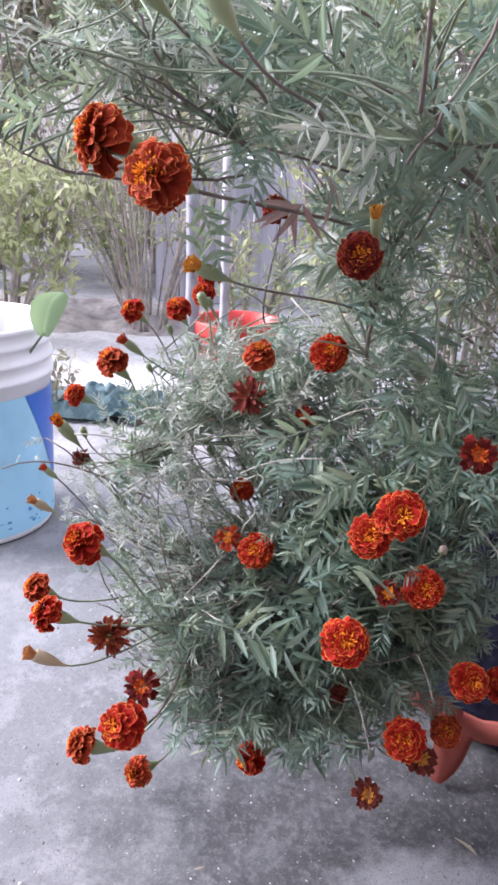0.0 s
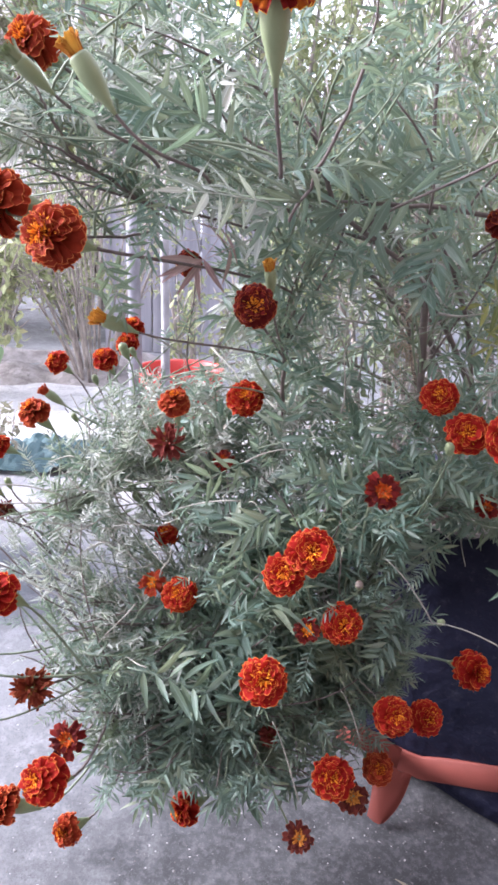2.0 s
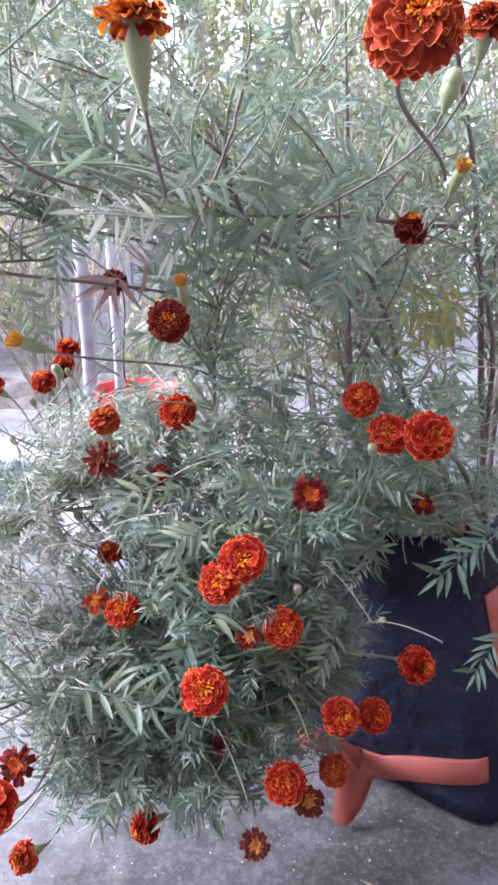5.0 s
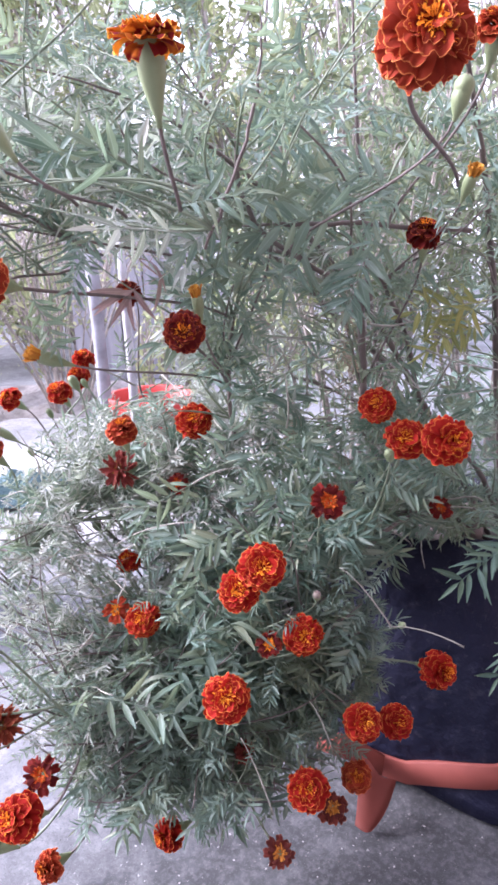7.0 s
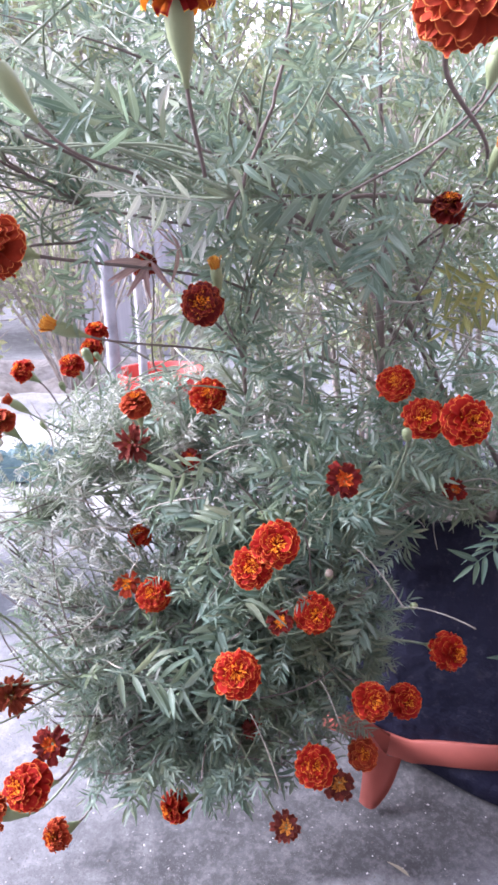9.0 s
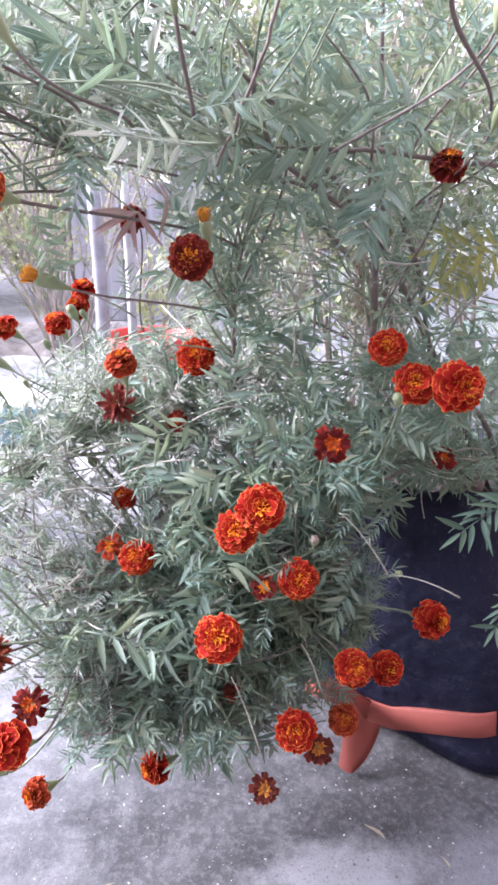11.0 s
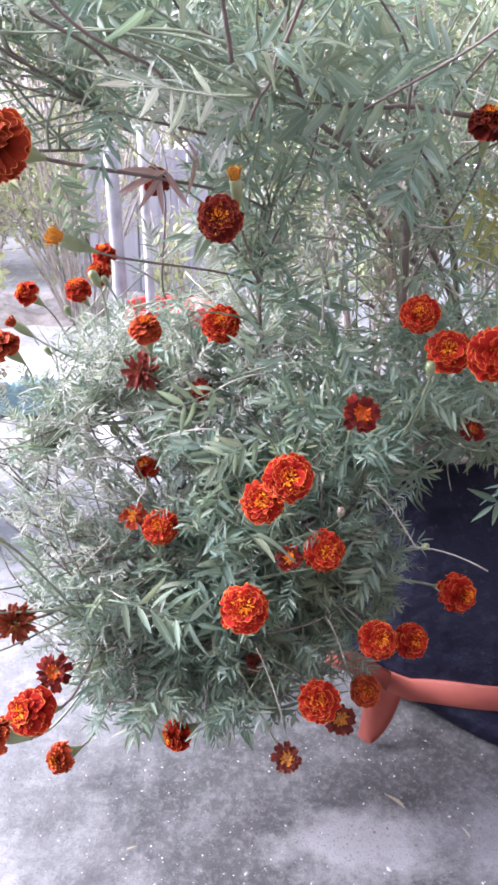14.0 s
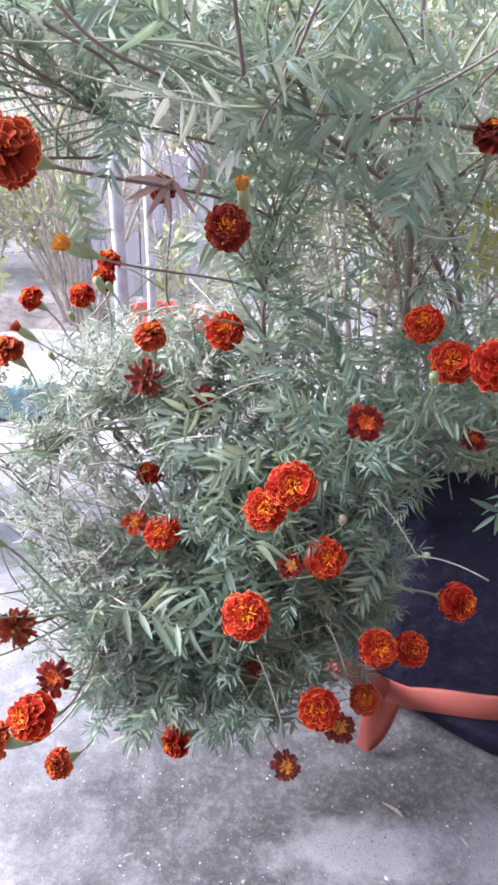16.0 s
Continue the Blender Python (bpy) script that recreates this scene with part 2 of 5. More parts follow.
# ---- marigold leaves: pinnate, toothless narrow leaflets on a thin rachis ----
def leaflet(base, along, up, length, width, droop, twist, stations=6):
    along, up = unit(along), unit(up)
    side = unit(np.cross(up, along))
    up = np.cross(along, side)
    side = side * math.cos(twist) + up * math.sin(twist)
    up = np.cross(along, side)
    v, uv, f = [], [], []
    for i in range(stations):
        t = i / (stations - 1)
        w = width * 0.5 * max(0.03, math.sin(math.pi * t ** 0.72) ** 0.80) if i < stations - 1 else width * 0.07
        c = np.asarray(base) + along * length * t - up * droop * length * t * t
        lift = up * w * 0.45
        v += [c - side * w + lift, c, c + side * w + lift]
        uv += [(0, t), (0.5, t), (1, t)]
    for i in range(stations - 1):
        a = i * 3
        f += [(a, a + 1, a + 4, a + 3), (a + 1, a + 2, a + 5, a + 4)]
    return np.array(v), f, uv


def compound_leaf(seed, pairs=6, broad=0.19, spread=0.42, stations=6, droop=0.18):
    """A leaf of unit length along +x, facing +z."""
    r = np.random.default_rng(seed)
    s = Soup()
    arch = r.uniform(0.05, 0.22)

    def spine(t):
        return np.array([t, 0.03 * math.sin(3 * t + seed), -arch * t * t])

    v, f = tube([spine(t) for t in np.linspace(0, 0.93, 6)], 0.010, 0.005, 3)
    s.add(v, f, np.tile((0.47, 0.3), (len(v), 1)))
    for i in range(pairs):
        t = 0.16 + 0.70 * i / (pairs - 1) + r.uniform(-0.015, 0.015)
        env = spread * (0.62 + 0.55 * math.sin(math.pi * (0.18 + 0.62 * t)))
        for sgn in (-1, 1):
            if r.random() < 0.05:
                continue
            lean = radians(r.uniform(38, 72) - 14 * t)
            d = (math.cos(lean), sgn * math.sin(lean), r.uniform(-0.30, 0.38))
            ln = env * r.uniform(0.80, 1.1)
            s.add(*leaflet(spine(t), d, (0, 0, 1), ln, broad * ln * r.uniform(0.85, 1.15), droop * r.uniform(-1.4, 3.2), r.uniform(-0.8, 0.8), stations))
    ln = spread * r.uniform(0.85, 1.05)
    s.add(*leaflet(spine(0.92), (1, r.uniform(-0.1, 0.1), -0.2), (0, 0, 1), ln, broad * ln, droop, 0, stations))
    return np.concatenate(s.v), s.f, np.concatenate(s.uv)


LEAF_SHAPES = [compound_leaf(k, pairs=(5, 6, 6, 8, 5, 7, 10, 5)[k], broad=(0.21, 0.19, 0.20, 0.17, 0.22, 0.19, 0.15, 0.21)[k],
                             spread=(0.41, 0.37, 0.33, 0.26, 0.45, 0.30, 0.17, 0.43)[k], stations=5) for k in range(8)]
LEAF_SHAPES += [compound_leaf(40 + k, pairs=(6, 5, 7, 5)[k], broad=(0.19, 0.21, 0.17, 0.19)[k], spread=(0.38, 0.42, 0.32, 0.36)[k], stations=5, droop=0.3) for k in range(4)]
BROAD = len(LEAF_SHAPES) + 1  # a large leaf with broad leaflets
LEAF_SHAPES.append(compound_leaf(31, 2, 0.17, 0.80, 6, 0.3))
LEAF_SHAPES.append(compound_leaf(77, 7, 0.17, 0.38, 7, 0.12))
LEAF_MESHES = []
for v, f, uv in LEAF_SHAPES:
    me = mesh_from("leaf", v, f, uv)
    me.materials.append(LEAF)
    LEAF_MESHES.append(me)


def frame_of(at, along, up, size):
    x = unit(along)
    y = unit(np.cross(up, x))
    z = np.cross(x, y)
    m = Matrix.Identity(4)
    for i in range(3):
        m[i][0], m[i][1], m[i][2], m[i][3] = x[i] * size, y[i] * size, z[i] * size, at[i]
    return m


# ---- marigold flowers: unit radius, facing +z ----
def petal(soup, azimuth, start, tilt, length, width, ruffle, curl, r, nu=6, nv=5, notch=0.1):
    ca, sa = math.cos(azimuth), math.sin(azimuth)
    out, side, up = np.array((ca, sa, 0)), np.array((-sa, ca, 0)), np.array((0, 0, 1.0))
    ph, fr = r.uniform(0, 6.28), r.uniform(1.2, 2.6)
    v, uv, f = [], [], []
    pos = out * start[0] + up * start[1]
    step = length / (nv - 1)
    for j in range(nv):
        t = j / (nv - 1)
        ang = radians(tilt + curl * (0.5 - t))
        d = out * math.cos(ang) + up * math.sin(ang)
        nrm = -out * math.sin(ang) + up * math.cos(ang)
        if j:
            pos = pos + d * step
        w = width * (0.30 + 0.70 * min(1, t * 1.35) ** 0.8)
        for i in range(nu):
            u = i / (nu - 1)
            x = (u - 0.5) * w
            wave = ruffle * t * t * math.sin(ph + u * 6.28 * fr)
            round_off = -length * 0.20 * t * (2 * u - 1) ** 4 - length * notch * t * t * max(0, math.cos((u - 0.5) * 9)) * 0.6
            v.append(pos + side * x + nrm * (wave + 0.18 * w * (2 * u - 1) ** 2) + d * round_off)
            uv.append((u, t))
    for j in range(nv - 1):
        for i in range(nu - 1):
            a = j * nu + i
            f.append((a, a + 1, a + nu + 1, a + nu))
    soup.add(np.array(v), f, uv)


def pompon(seed, fullness=1.0):
    """Double flower: rings of ruffled petals that overlap in a dome, and a tuft of florets."""
    r = np.random.default_rng(100 + seed)
    s = Soup()
    for k, (n, tilt, ln, w, z) in enumerate([(10, -28, 0.90, 0.62, 0.0), (11, -8, 0.97, 0.62, 0.05), (12, 12, 0.97, 0.58, 0.10), (11, 30, 0.93, 0.54, 0.15),
                                             (10, 47, 0.87, 0.50, 0.19), (8, 64, 0.80, 0.43, 0.21)]):
        for i in range(n):
            a = 6.283 * (i + 0.5 * (k % 2) + r.uniform(-1.0, 1.0)) / n
            petal(s, a, (0.04 + r.uniform(-0.03, 0.05), z + r.uniform(-0.08, 0.08)), tilt + 4 + r.uniform(-12, 12), ln * r.uniform(0.94, 1.05), w * r.uniform(0.75, 1.25), r.uniform(0.03, 0.06), r.uniform(80, 120), r, 13, 7, r.uniform(0, 0.2))
    c = Soup()
    ox, oy = r.uniform(-0.10, 0.10, 2)  # the tuft sits a little off the middle
    for i in range(84):
        a, d = r.uniform(0, 6.283), 0.23 * math.sqrt(r.random())
        petal(c, a, (d, 0.78 - 0.9 * d * d + r.uniform(-0.08, 0.03)), r.uniform(10, 88), r.uniform(0.10, 0.26), r.uniform(0.018, 0.040), 0.05, r.uniform(40, 150), r, 3, 4)
    for i in range(46):  # stray florets between the petals
        a, d = r.uniform(0, 6.283), r.uniform(0.18, 0.52)
        petal(c, a, (d, 0.80 - 0.75 * d * d), r.uniform(25, 80), r.uniform(0.08, 0.16), r.uniform(0.022, 0.045), 0.04, r.uniform(40, 120), r, 3, 4)
    c.v = [q + np.array((ox, oy, 0)) for q in c.v]
    return s.mesh("petals"), c.mesh("flower_centre")


def daisy(seed, n=8):
    """Open flower: one loose ring of broad petals round a shaggy middle."""
    r = np.random.default_rng(200 + seed)
    s = Soup()
    for k in range(2):
        for i in range(n - 2 * k):
            a = 6.283 * (i + 0.4 * k + r.uniform(-0.2, 0.2)) / (n - 2 * k)
            petal(s, a, (0.16, 0.05 * k), 6 + 16 * k + r.uniform(-14, 14), (0.84 - 0.22 * k) * r.uniform(0.85, 1.1), 0.52 * r.uniform(0.8, 1.1), 0.10, 50, r, notch=0.3)
    c = Soup()
    for i in range(46):
        a, d = r.uniform(0, 6.283), r.uniform(0, 0.3)
        petal(c, a, (d, 0.12 + r.uniform(-0.05, 0.05)), r.uniform(30, 88), r.uniform(0.20, 0.38), r.uniform(0.05, 0.10), 0.03, r.uniform(40, 140), r, 3, 4)
    return s.mesh("petals"), c.mesh("flower_centre")


def withered(seed):
    """Spent flower: narrow shrivelled petals."""
    r = np.random.default_rng(300 + seed)
    s = Soup()
    for k in range(4):
        for i in range(24 - 3 * k):
            a = r.uniform(0, 6.283)
            petal(s, a, (0.10, 0.05 * k), -8 + 24 * k + r.uniform(-18, 18), 0.92 * r.uniform(0.7, 1.1), 0.17 * r.uniform(0.6, 1.5), 0.06, r.uniform(-20, 90), r, 4, 5)
    c = Soup()
    for i in range(40):
        a, d = r.uniform(0, 6.283), r.uniform(0, 0.3)
        petal(c, a, (d, 0.15), r.uniform(35, 88), r.uniform(0.25, 0.42), r.uniform(0.04, 0.08), 0.03, r.uniform(20, 120), r, 3, 4)
    return s.mesh("petals"), c.mesh("flower_centre")


def tuft(seed):
    """Bud that is just opening: short upright petals in a tall green calyx."""
    r = np.random.default_rng(400 + seed)
    s = Soup()
    for i in range(34):
        a = r.uniform(0, 6.283)
        d = r.uniform(0.2, 1)
        petal(s, a, (0.40 * d, -0.15), r.uniform(84, 98) - 10 * d, r.uniform(0.8, 1.15), r.uniform(0.28, 0.42), 0.06, r.uniform(-10, 50), r, 5, 4)
    c = Soup()
    for i in range(14):
        a, d = r.uniform(0, 6.283), r.uniform(0, 0.25)
        petal(c, a, (d, 0.1), r.uniform(60, 88), r.uniform(0.3, 0.55), 0.10, 0.03, 60, r, 3, 4)
    return s.mesh("petals"), c.mesh("flower_centre")


def goblet(seed):
    """Half-open flower: blotched petals that flare out of a tall cup."""
    r = np.random.default_rng(600 + seed)
    s = Soup()
    for k, (n, tilt, ln) in enumerate([(7, -14, 0.95), (9, 16, 0.98), (9, 42, 0.85), (7, 66, 0.70)]):
        for i in range(n):
            a = 6.283 * (i + 0.5 * k + r.uniform(-0.3, 0.3)) / n
            petal(s, a, (0.20, -0.10), tilt + r.uniform(-12, 12), ln * r.uniform(0.85, 1.05), r.uniform(0.45, 0.65), 0.09, r.uniform(40, 110), r, 8, 6, r.uniform(0, 0.25))
    c = Soup()
    for i in range(30):
        a, d = r.uniform(0, 6.283), r.uniform(0, 0.25)
        petal(c, a, (d, 0.2), r.uniform(50, 88), r.uniform(0.3, 0.5), 0.07, 0.03, 60, r, 3, 4)
    return s.mesh("petals"), c.mesh("flower_centre")


def bud(seed):
    """Closed bud: a ribbed egg of overlapping petal tips, with a few tips at its crown."""
    r = np.random.default_rng(500 + seed)
    v, f = lathe([(0.02, 0.62), (0.20, 0.58), (0.38, 0.42), (0.46, 0.18), (0.46, -0.06), (0.40, -0.2)], 16)
    ang = np.arctan2(v[:, 1], v[:, 0])
    v[:, :2] *= (1 + 0.06 * np.cos(8 * ang + 3 * v[:, 2]))[:, None]
    s = Soup()
    s.add(v, f, np.tile((0.5, 0.5), (len(v), 1)))
    c = Soup()
    for i in range(9):
        petal(c, r.uniform(0, 6.283), (0.08, 0.45), r.uniform(65, 88), r.uniform(0.15, 0.28), 0.12, 0.02, 30, r, 3, 3)
    return s.mesh("petals"), c.mesh("flower_centre")


def calyx_mesh(r_top, length, flare=1.0):
    prof = [(r_top * 0.92, 0.02), (r_top * 1.02, -0.10), (r_top * 1.06 * flare, -0.30 * length), (r_top * 0.98, -0.5 * length), (r_top * 0.62, -0.78 * length), (r_top * 0.30, -length), (r_top * 0.2, -1.15 * length)]
    v, f = lathe(prof, 12)
    ang = np.arctan2(v[:, 1], v[:, 0])
    v[:, :2] *= (1 + 0.05 * np.cos(5 * ang))[:, None]
    return mesh_from("calyx", v, f)


HEADS = {"pompon": [pompon(k) for k in range(5)], "daisy": [daisy(k) for k in range(3)], "withered": [withered(k) for k in range(3)], "tuft": [tuft(k) for k in range(2)], "bud": [bud(0)], "goblet": [goblet(0)]}
LOOKS = {  # petals, florets
    "red": (PETAL, FLORET), "dark": (PETAL_DARK, FLORET_RED), "rust": (PETAL_RUST, FLORET), "dry": (PETAL_DRY, FLORET_DRY), "yellow": (PETAL_YELLOW, FLORET_DRY), "blotched": (PETAL_BLOTCHED, FLORET), "spent": (PETAL_SPENT, FLORET_DRY), "bud": (BUD_SKIN, PETAL_SPENT), "closed": (CALYX, BUD_SKIN), "crown": (PETAL_DARK, FLORET), "wilted": (PETAL_DRY, FLORET_WILTED), "tan": (PETAL_TAN, FLORET_DRY), "faded": (PETAL_FADED, FLORET_DRY)}
CALYXES = {k: calyx_mesh(*v) for k, v in {"pompon": (0.34, 1.35), "daisy": (0.30, 1.5), "withered": (0.36, 1.3), "tuft": (0.46, 2.2), "bud": (0.44, 1.3), "goblet": (0.40, 2.0)}.items()}
for k, me in CALYXES.items():
    me.materials.append(CALYX)
TAN_CALYX = CALYXES["tuft"].copy()
TAN_CALYX.materials.clear()
TAN_CALYX.materials.append(CALYX_DRY)
FLOWERS = []  # (place, axis, radius) for the stems
KIT = {}


def flower(shape, look_name, at, diameter, az, el, parent, label=""):
    """A flower head under the plant, with florets and calyx of its own. az: 0 faces -y, negative turns to -x; el: upwards."""
    n = len(FLOWERS)
    pick = n % len(HEADS[shape])
    key = (shape, pick, look_name)
    if key not in KIT:
        a, b = (me.copy() for me in HEADS[shape][pick])
        a.materials.append(LOOKS[look_name][0])
        b.materials.append(LOOKS[look_name][1])
        KIT[key] = (a, b)
    a_, e_ = radians(az), radians(el)
    axis = np.array((math.sin(a_) * math.cos(e_), -math.cos(a_) * math.cos(e_), math.sin(e_)))
    rad = diameter / 2
    m = Vector(axis).to_track_quat("Z", "Y").to_matrix().to_4x4()
    m = Matrix.Translation(at) @ m @ pose(0, 0, 0, 0, 0, 47 * n) @ Matrix.Scale(rad, 4)
    head = piece("flower", KIT[key][0], None, parent, label, Matrix.Translation(-parent.location) @ m)
    piece("flower_centre", KIT[key][1], None, head)
    piece("calyx", TAN_CALYX if (shape, look_name) == ("tuft", "tan") else CALYXES[shape], None, head)
    long = {"pompon": 1.35, "daisy": 1.5, "withered": 1.3, "tuft": 2.2, "bud": 1.3, "goblet": 2.0}[shape]
    FLOWERS.append((np.array(at), axis, rad, long))
    return head


# ---- the setting ----
ground_mat = Mat("weathered concrete", 0.85, 0.3)
coarse = ground_mat.noise(3.2, 5.0, 0.6, world=True)
fine = ground_mat.noise(75.0, 6.0, 0.7, world=True)
grit = ground_mat.noise(700.0, 3.0, 0.6, world=True)
c = ground_mat.ramp(coarse, (0.34, (0.128, 0.132, 0.138)), (0.56, (0.184, 0.190, 0.197)), (0.7, (0.262, 0.270, 0.278)))


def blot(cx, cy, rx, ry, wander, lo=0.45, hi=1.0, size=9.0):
    """A patch with a ragged edge round a place on the ground: 1 inside, 0 outside."""
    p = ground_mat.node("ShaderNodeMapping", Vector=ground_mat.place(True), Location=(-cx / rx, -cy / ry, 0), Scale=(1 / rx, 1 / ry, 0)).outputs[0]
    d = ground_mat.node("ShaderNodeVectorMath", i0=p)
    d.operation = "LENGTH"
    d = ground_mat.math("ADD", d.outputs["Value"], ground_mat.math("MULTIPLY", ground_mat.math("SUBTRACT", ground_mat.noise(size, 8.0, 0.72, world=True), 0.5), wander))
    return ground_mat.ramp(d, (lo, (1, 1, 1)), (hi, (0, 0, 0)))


# lighter yard farther out: daylight glare painted into the concrete's colour
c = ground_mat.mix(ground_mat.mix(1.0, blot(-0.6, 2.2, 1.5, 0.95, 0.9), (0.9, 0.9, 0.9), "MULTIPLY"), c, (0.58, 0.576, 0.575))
c = ground_mat.mix(ground_mat.ramp(fine, (0.36, (0.32, 0.32, 0.32)), (0.60, (0, 0, 0))), c, (0.135, 0.132, 0.14))
blotch = ground_mat.noise(17.0, 9.0, 0.74, world=True)
c = ground_mat.mix(ground_mat.ramp(blotch, (0.50, (0, 0, 0)), (0.58, (0.5, 0.5, 0.5))), c, (0.28, 0.282, 0.292))
# bush shade painted over dirt round the bag; a pale scoured patch in it
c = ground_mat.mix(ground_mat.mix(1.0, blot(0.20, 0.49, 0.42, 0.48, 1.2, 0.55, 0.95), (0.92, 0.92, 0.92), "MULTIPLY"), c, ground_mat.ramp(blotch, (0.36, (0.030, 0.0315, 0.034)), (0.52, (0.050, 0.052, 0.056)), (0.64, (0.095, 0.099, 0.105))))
c = ground_mat.mix(ground_mat.mix(1.0, blot(0.185, 0.440, 0.105, 0.05, 1.9, 0.42, 1.0, 22.0), (0.88, 0.88, 0.88), "MULTIPLY"), c, (0.25, 0.257, 0.272))
c = ground_mat.mix(ground_mat.mix(1.0, blot(0.320, 0.440, 0.08, 0.07, 1.9, 0.35, 1.0, 18.0), (0.65, 0.65, 0.65), "MULTIPLY"), c, (0.19, 0.194, 0.21))
c = ground_mat.mix(ground_mat.ramp(ground_mat.noise(150.0, 3.0, 0.65, world=True), (0.48, (0, 0, 0)), (0.72, (0.30, 0.30, 0.30))), c, (0.25, 0.25, 0.257))
c = ground_mat.mix(ground_mat.ramp(grit, (0.62, (0, 0, 0)), (0.72, (0.35, 0.35, 0.35))), c, (0.42, 0.415, 0.41))
pits = ground_mat.noise(420.0, 5.0, 0.75, world=True)
c = ground_mat.mix(ground_mat.ramp(pits, (0.36, (0.7, 0.7, 0.7)), (0.45, (0, 0, 0))), c, (0.06, 0.06, 0.065))
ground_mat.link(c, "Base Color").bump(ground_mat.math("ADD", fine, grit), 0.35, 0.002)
bm = bmesh.new()
bmesh.ops.create_grid(bm, x_segments=160, y_segments=160, size=2.4)
for v in bm.verts:
    fade = min(1, (2.4 - abs(v.co.x)) * 2, (2.4 - abs(v.co.y)) * 2)
    v.co.z = fade * (0.004 * (noise.noise(v.co * 3.1) + 0.5 * noise.noise(v.co * 9)) - 0.002) - (1 - fade) * 0.0115
for v in bm.verts:
    v.co.y += 1.6
outer = bmesh.ops.create_grid(bm, x_segments=1, y_segments=1, size=400)["verts"]
for v in outer:
    v.co.z = -0.012
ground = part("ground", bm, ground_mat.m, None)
tagged(ground, "grey weathered concrete yard with pale worn patches", "ground", kind="structure")

soil_mat = Mat("dark soil", 0.95, 0.2)
sn = soil_mat.noise(18, 6, 0.65)
soil_mat.link(soil_mat.ramp(sn, (0.3, (0.15, 0.135, 0.128)), (0.7, (0.36, 0.335, 0.325))), "Base Color").bump(soil_mat.noise(60, 5), 0.9, 0.01)
bm = bmesh.new()
bmesh.ops.create_grid(bm, x_segments=60, y_segments=24, size=1.0)
for v in bm.verts:
    x, y = v.co.x, v.co.y
    edge = min(1, (1 - abs(x)) * 8, (1 - abs(y)) * 4)
    v.co = Vector((-1.5 + x * 1.25, 3.0 + y * 0.40 + 0.06 * noise.noise(Vector((x * 4, 0, 0))), -0.02 + 0.07 * edge * (0.6 + noise.noise(Vector((x * 6, y * 3, 1))))))
bed = tagged(part("soil_bed", bm, soil_mat.m, None), "low bed of dark crumbly soil under shrubs", "soil", kind="structure")

# unseen wall added behind the camera to dim sky light on the front
wall_mat = plain("dim plain wall", (0.30, 0.28, 0.26), 0.9, 0.15, 3, bump=0.3)
bm = bmesh.new()
bmesh.ops.create_cube(bm, size=1, matrix=Matrix.Translation((0.6, -1.9, 1.6)) @ Matrix.Diagonal((9, 0.2, 3.2, 1)))
tagged(part("shade_wall_south", bm, wall_mat, None, smooth=False), "unseen plain wall added to dim light from behind", "wall", kind="structure")


# unseen dark wall added at the right to cut sky light there
shade_wall = plain("dark shading panel", (0.17, 0.13, 0.115), 0.9, 0.2, 3, bump=0.3)
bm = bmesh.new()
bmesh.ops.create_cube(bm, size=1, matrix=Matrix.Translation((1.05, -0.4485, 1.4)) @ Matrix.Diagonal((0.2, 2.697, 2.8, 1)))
tagged(part("shade_wall_east", bm, shade_wall, None, smooth=False), "unseen dark wall added to shade the right side", "wall", kind="structure")
# beige backdrop added in place of the pale haze far behind
beige = plain("beige haze backdrop", (0.70, 0.65, 0.62), 0.9, 0.18, 1.6, bump=0.3)
bm = bmesh.new()
bmesh.ops.create_cube(bm, size=1, matrix=Matrix.Translation((-5.2, 7.2, 1.5)) @ Matrix.Diagonal((9.0, 0.25, 3.0, 1)))
tagged(part("haze_backdrop_north", bm, beige, None, smooth=False), "distant beige backdrop added in place of haze behind the shrubs", "wall", kind="structure")


def box(bm, x0, x1, y0, y1, z0, z1, bevel=0.0):
    g = bmesh.ops.create_cube(bm, size=1, matrix=Matrix.Translation(((x0 + x1) / 2, (y0 + y1) / 2, (z0 + z1) / 2)) @ Matrix.Diagonal((x1 - x0, y1 - y0, z1 - z0, 1)))
    if bevel:
        bmesh.ops.bevel(bm, geom=list({e for v in g["verts"] for e in v.link_edges}), offset=bevel, segments=2, affect="EDGES")


# board fence at the far side of the yard
fence_mat = Mat("silvery board", 0.8, 0.3)
fn = fence_mat.node("ShaderNodeTexNoise", Vector=fence_mat.node("ShaderNodeMapping", Vector=fence_mat.place(True), Scale=(30, 30, 1.5)).outputs[0], Scale=1.0, Detail=5.0).outputs["Fac"]
fence_mat.link(fence_mat.ramp(fn, (0.3, (0.24, 0.235, 0.265)), (0.7, (0.40, 0.39, 0.425))), "Base Color").bump(fn, 0.4, 0.003)
fence = thing("board_fence", (-0.1, 3.5, 0), "grey weathered vertical board fence across the yard", "fence")
for k in range(8):
    bm = bmesh.new()
    x = -0.62 + 0.125 * k
    box(bm, x, x + 0.118, -0.01 + rng.uniform(-0.004, 0.004), 0.012, 0.0, 0.72 + rng.uniform(-0.06, 0.05), 0.003)
    part("board", bm, fence_mat.m, fence, smooth=False)
for z in (0.2, 0.52):
    bm = bmesh.new()
    box(bm, -0.62, 0.375, 0.0125, 0.05, z, z + 0.07, 0.003)
    part("rail", bm, fence_mat.m, fence, smooth=False)

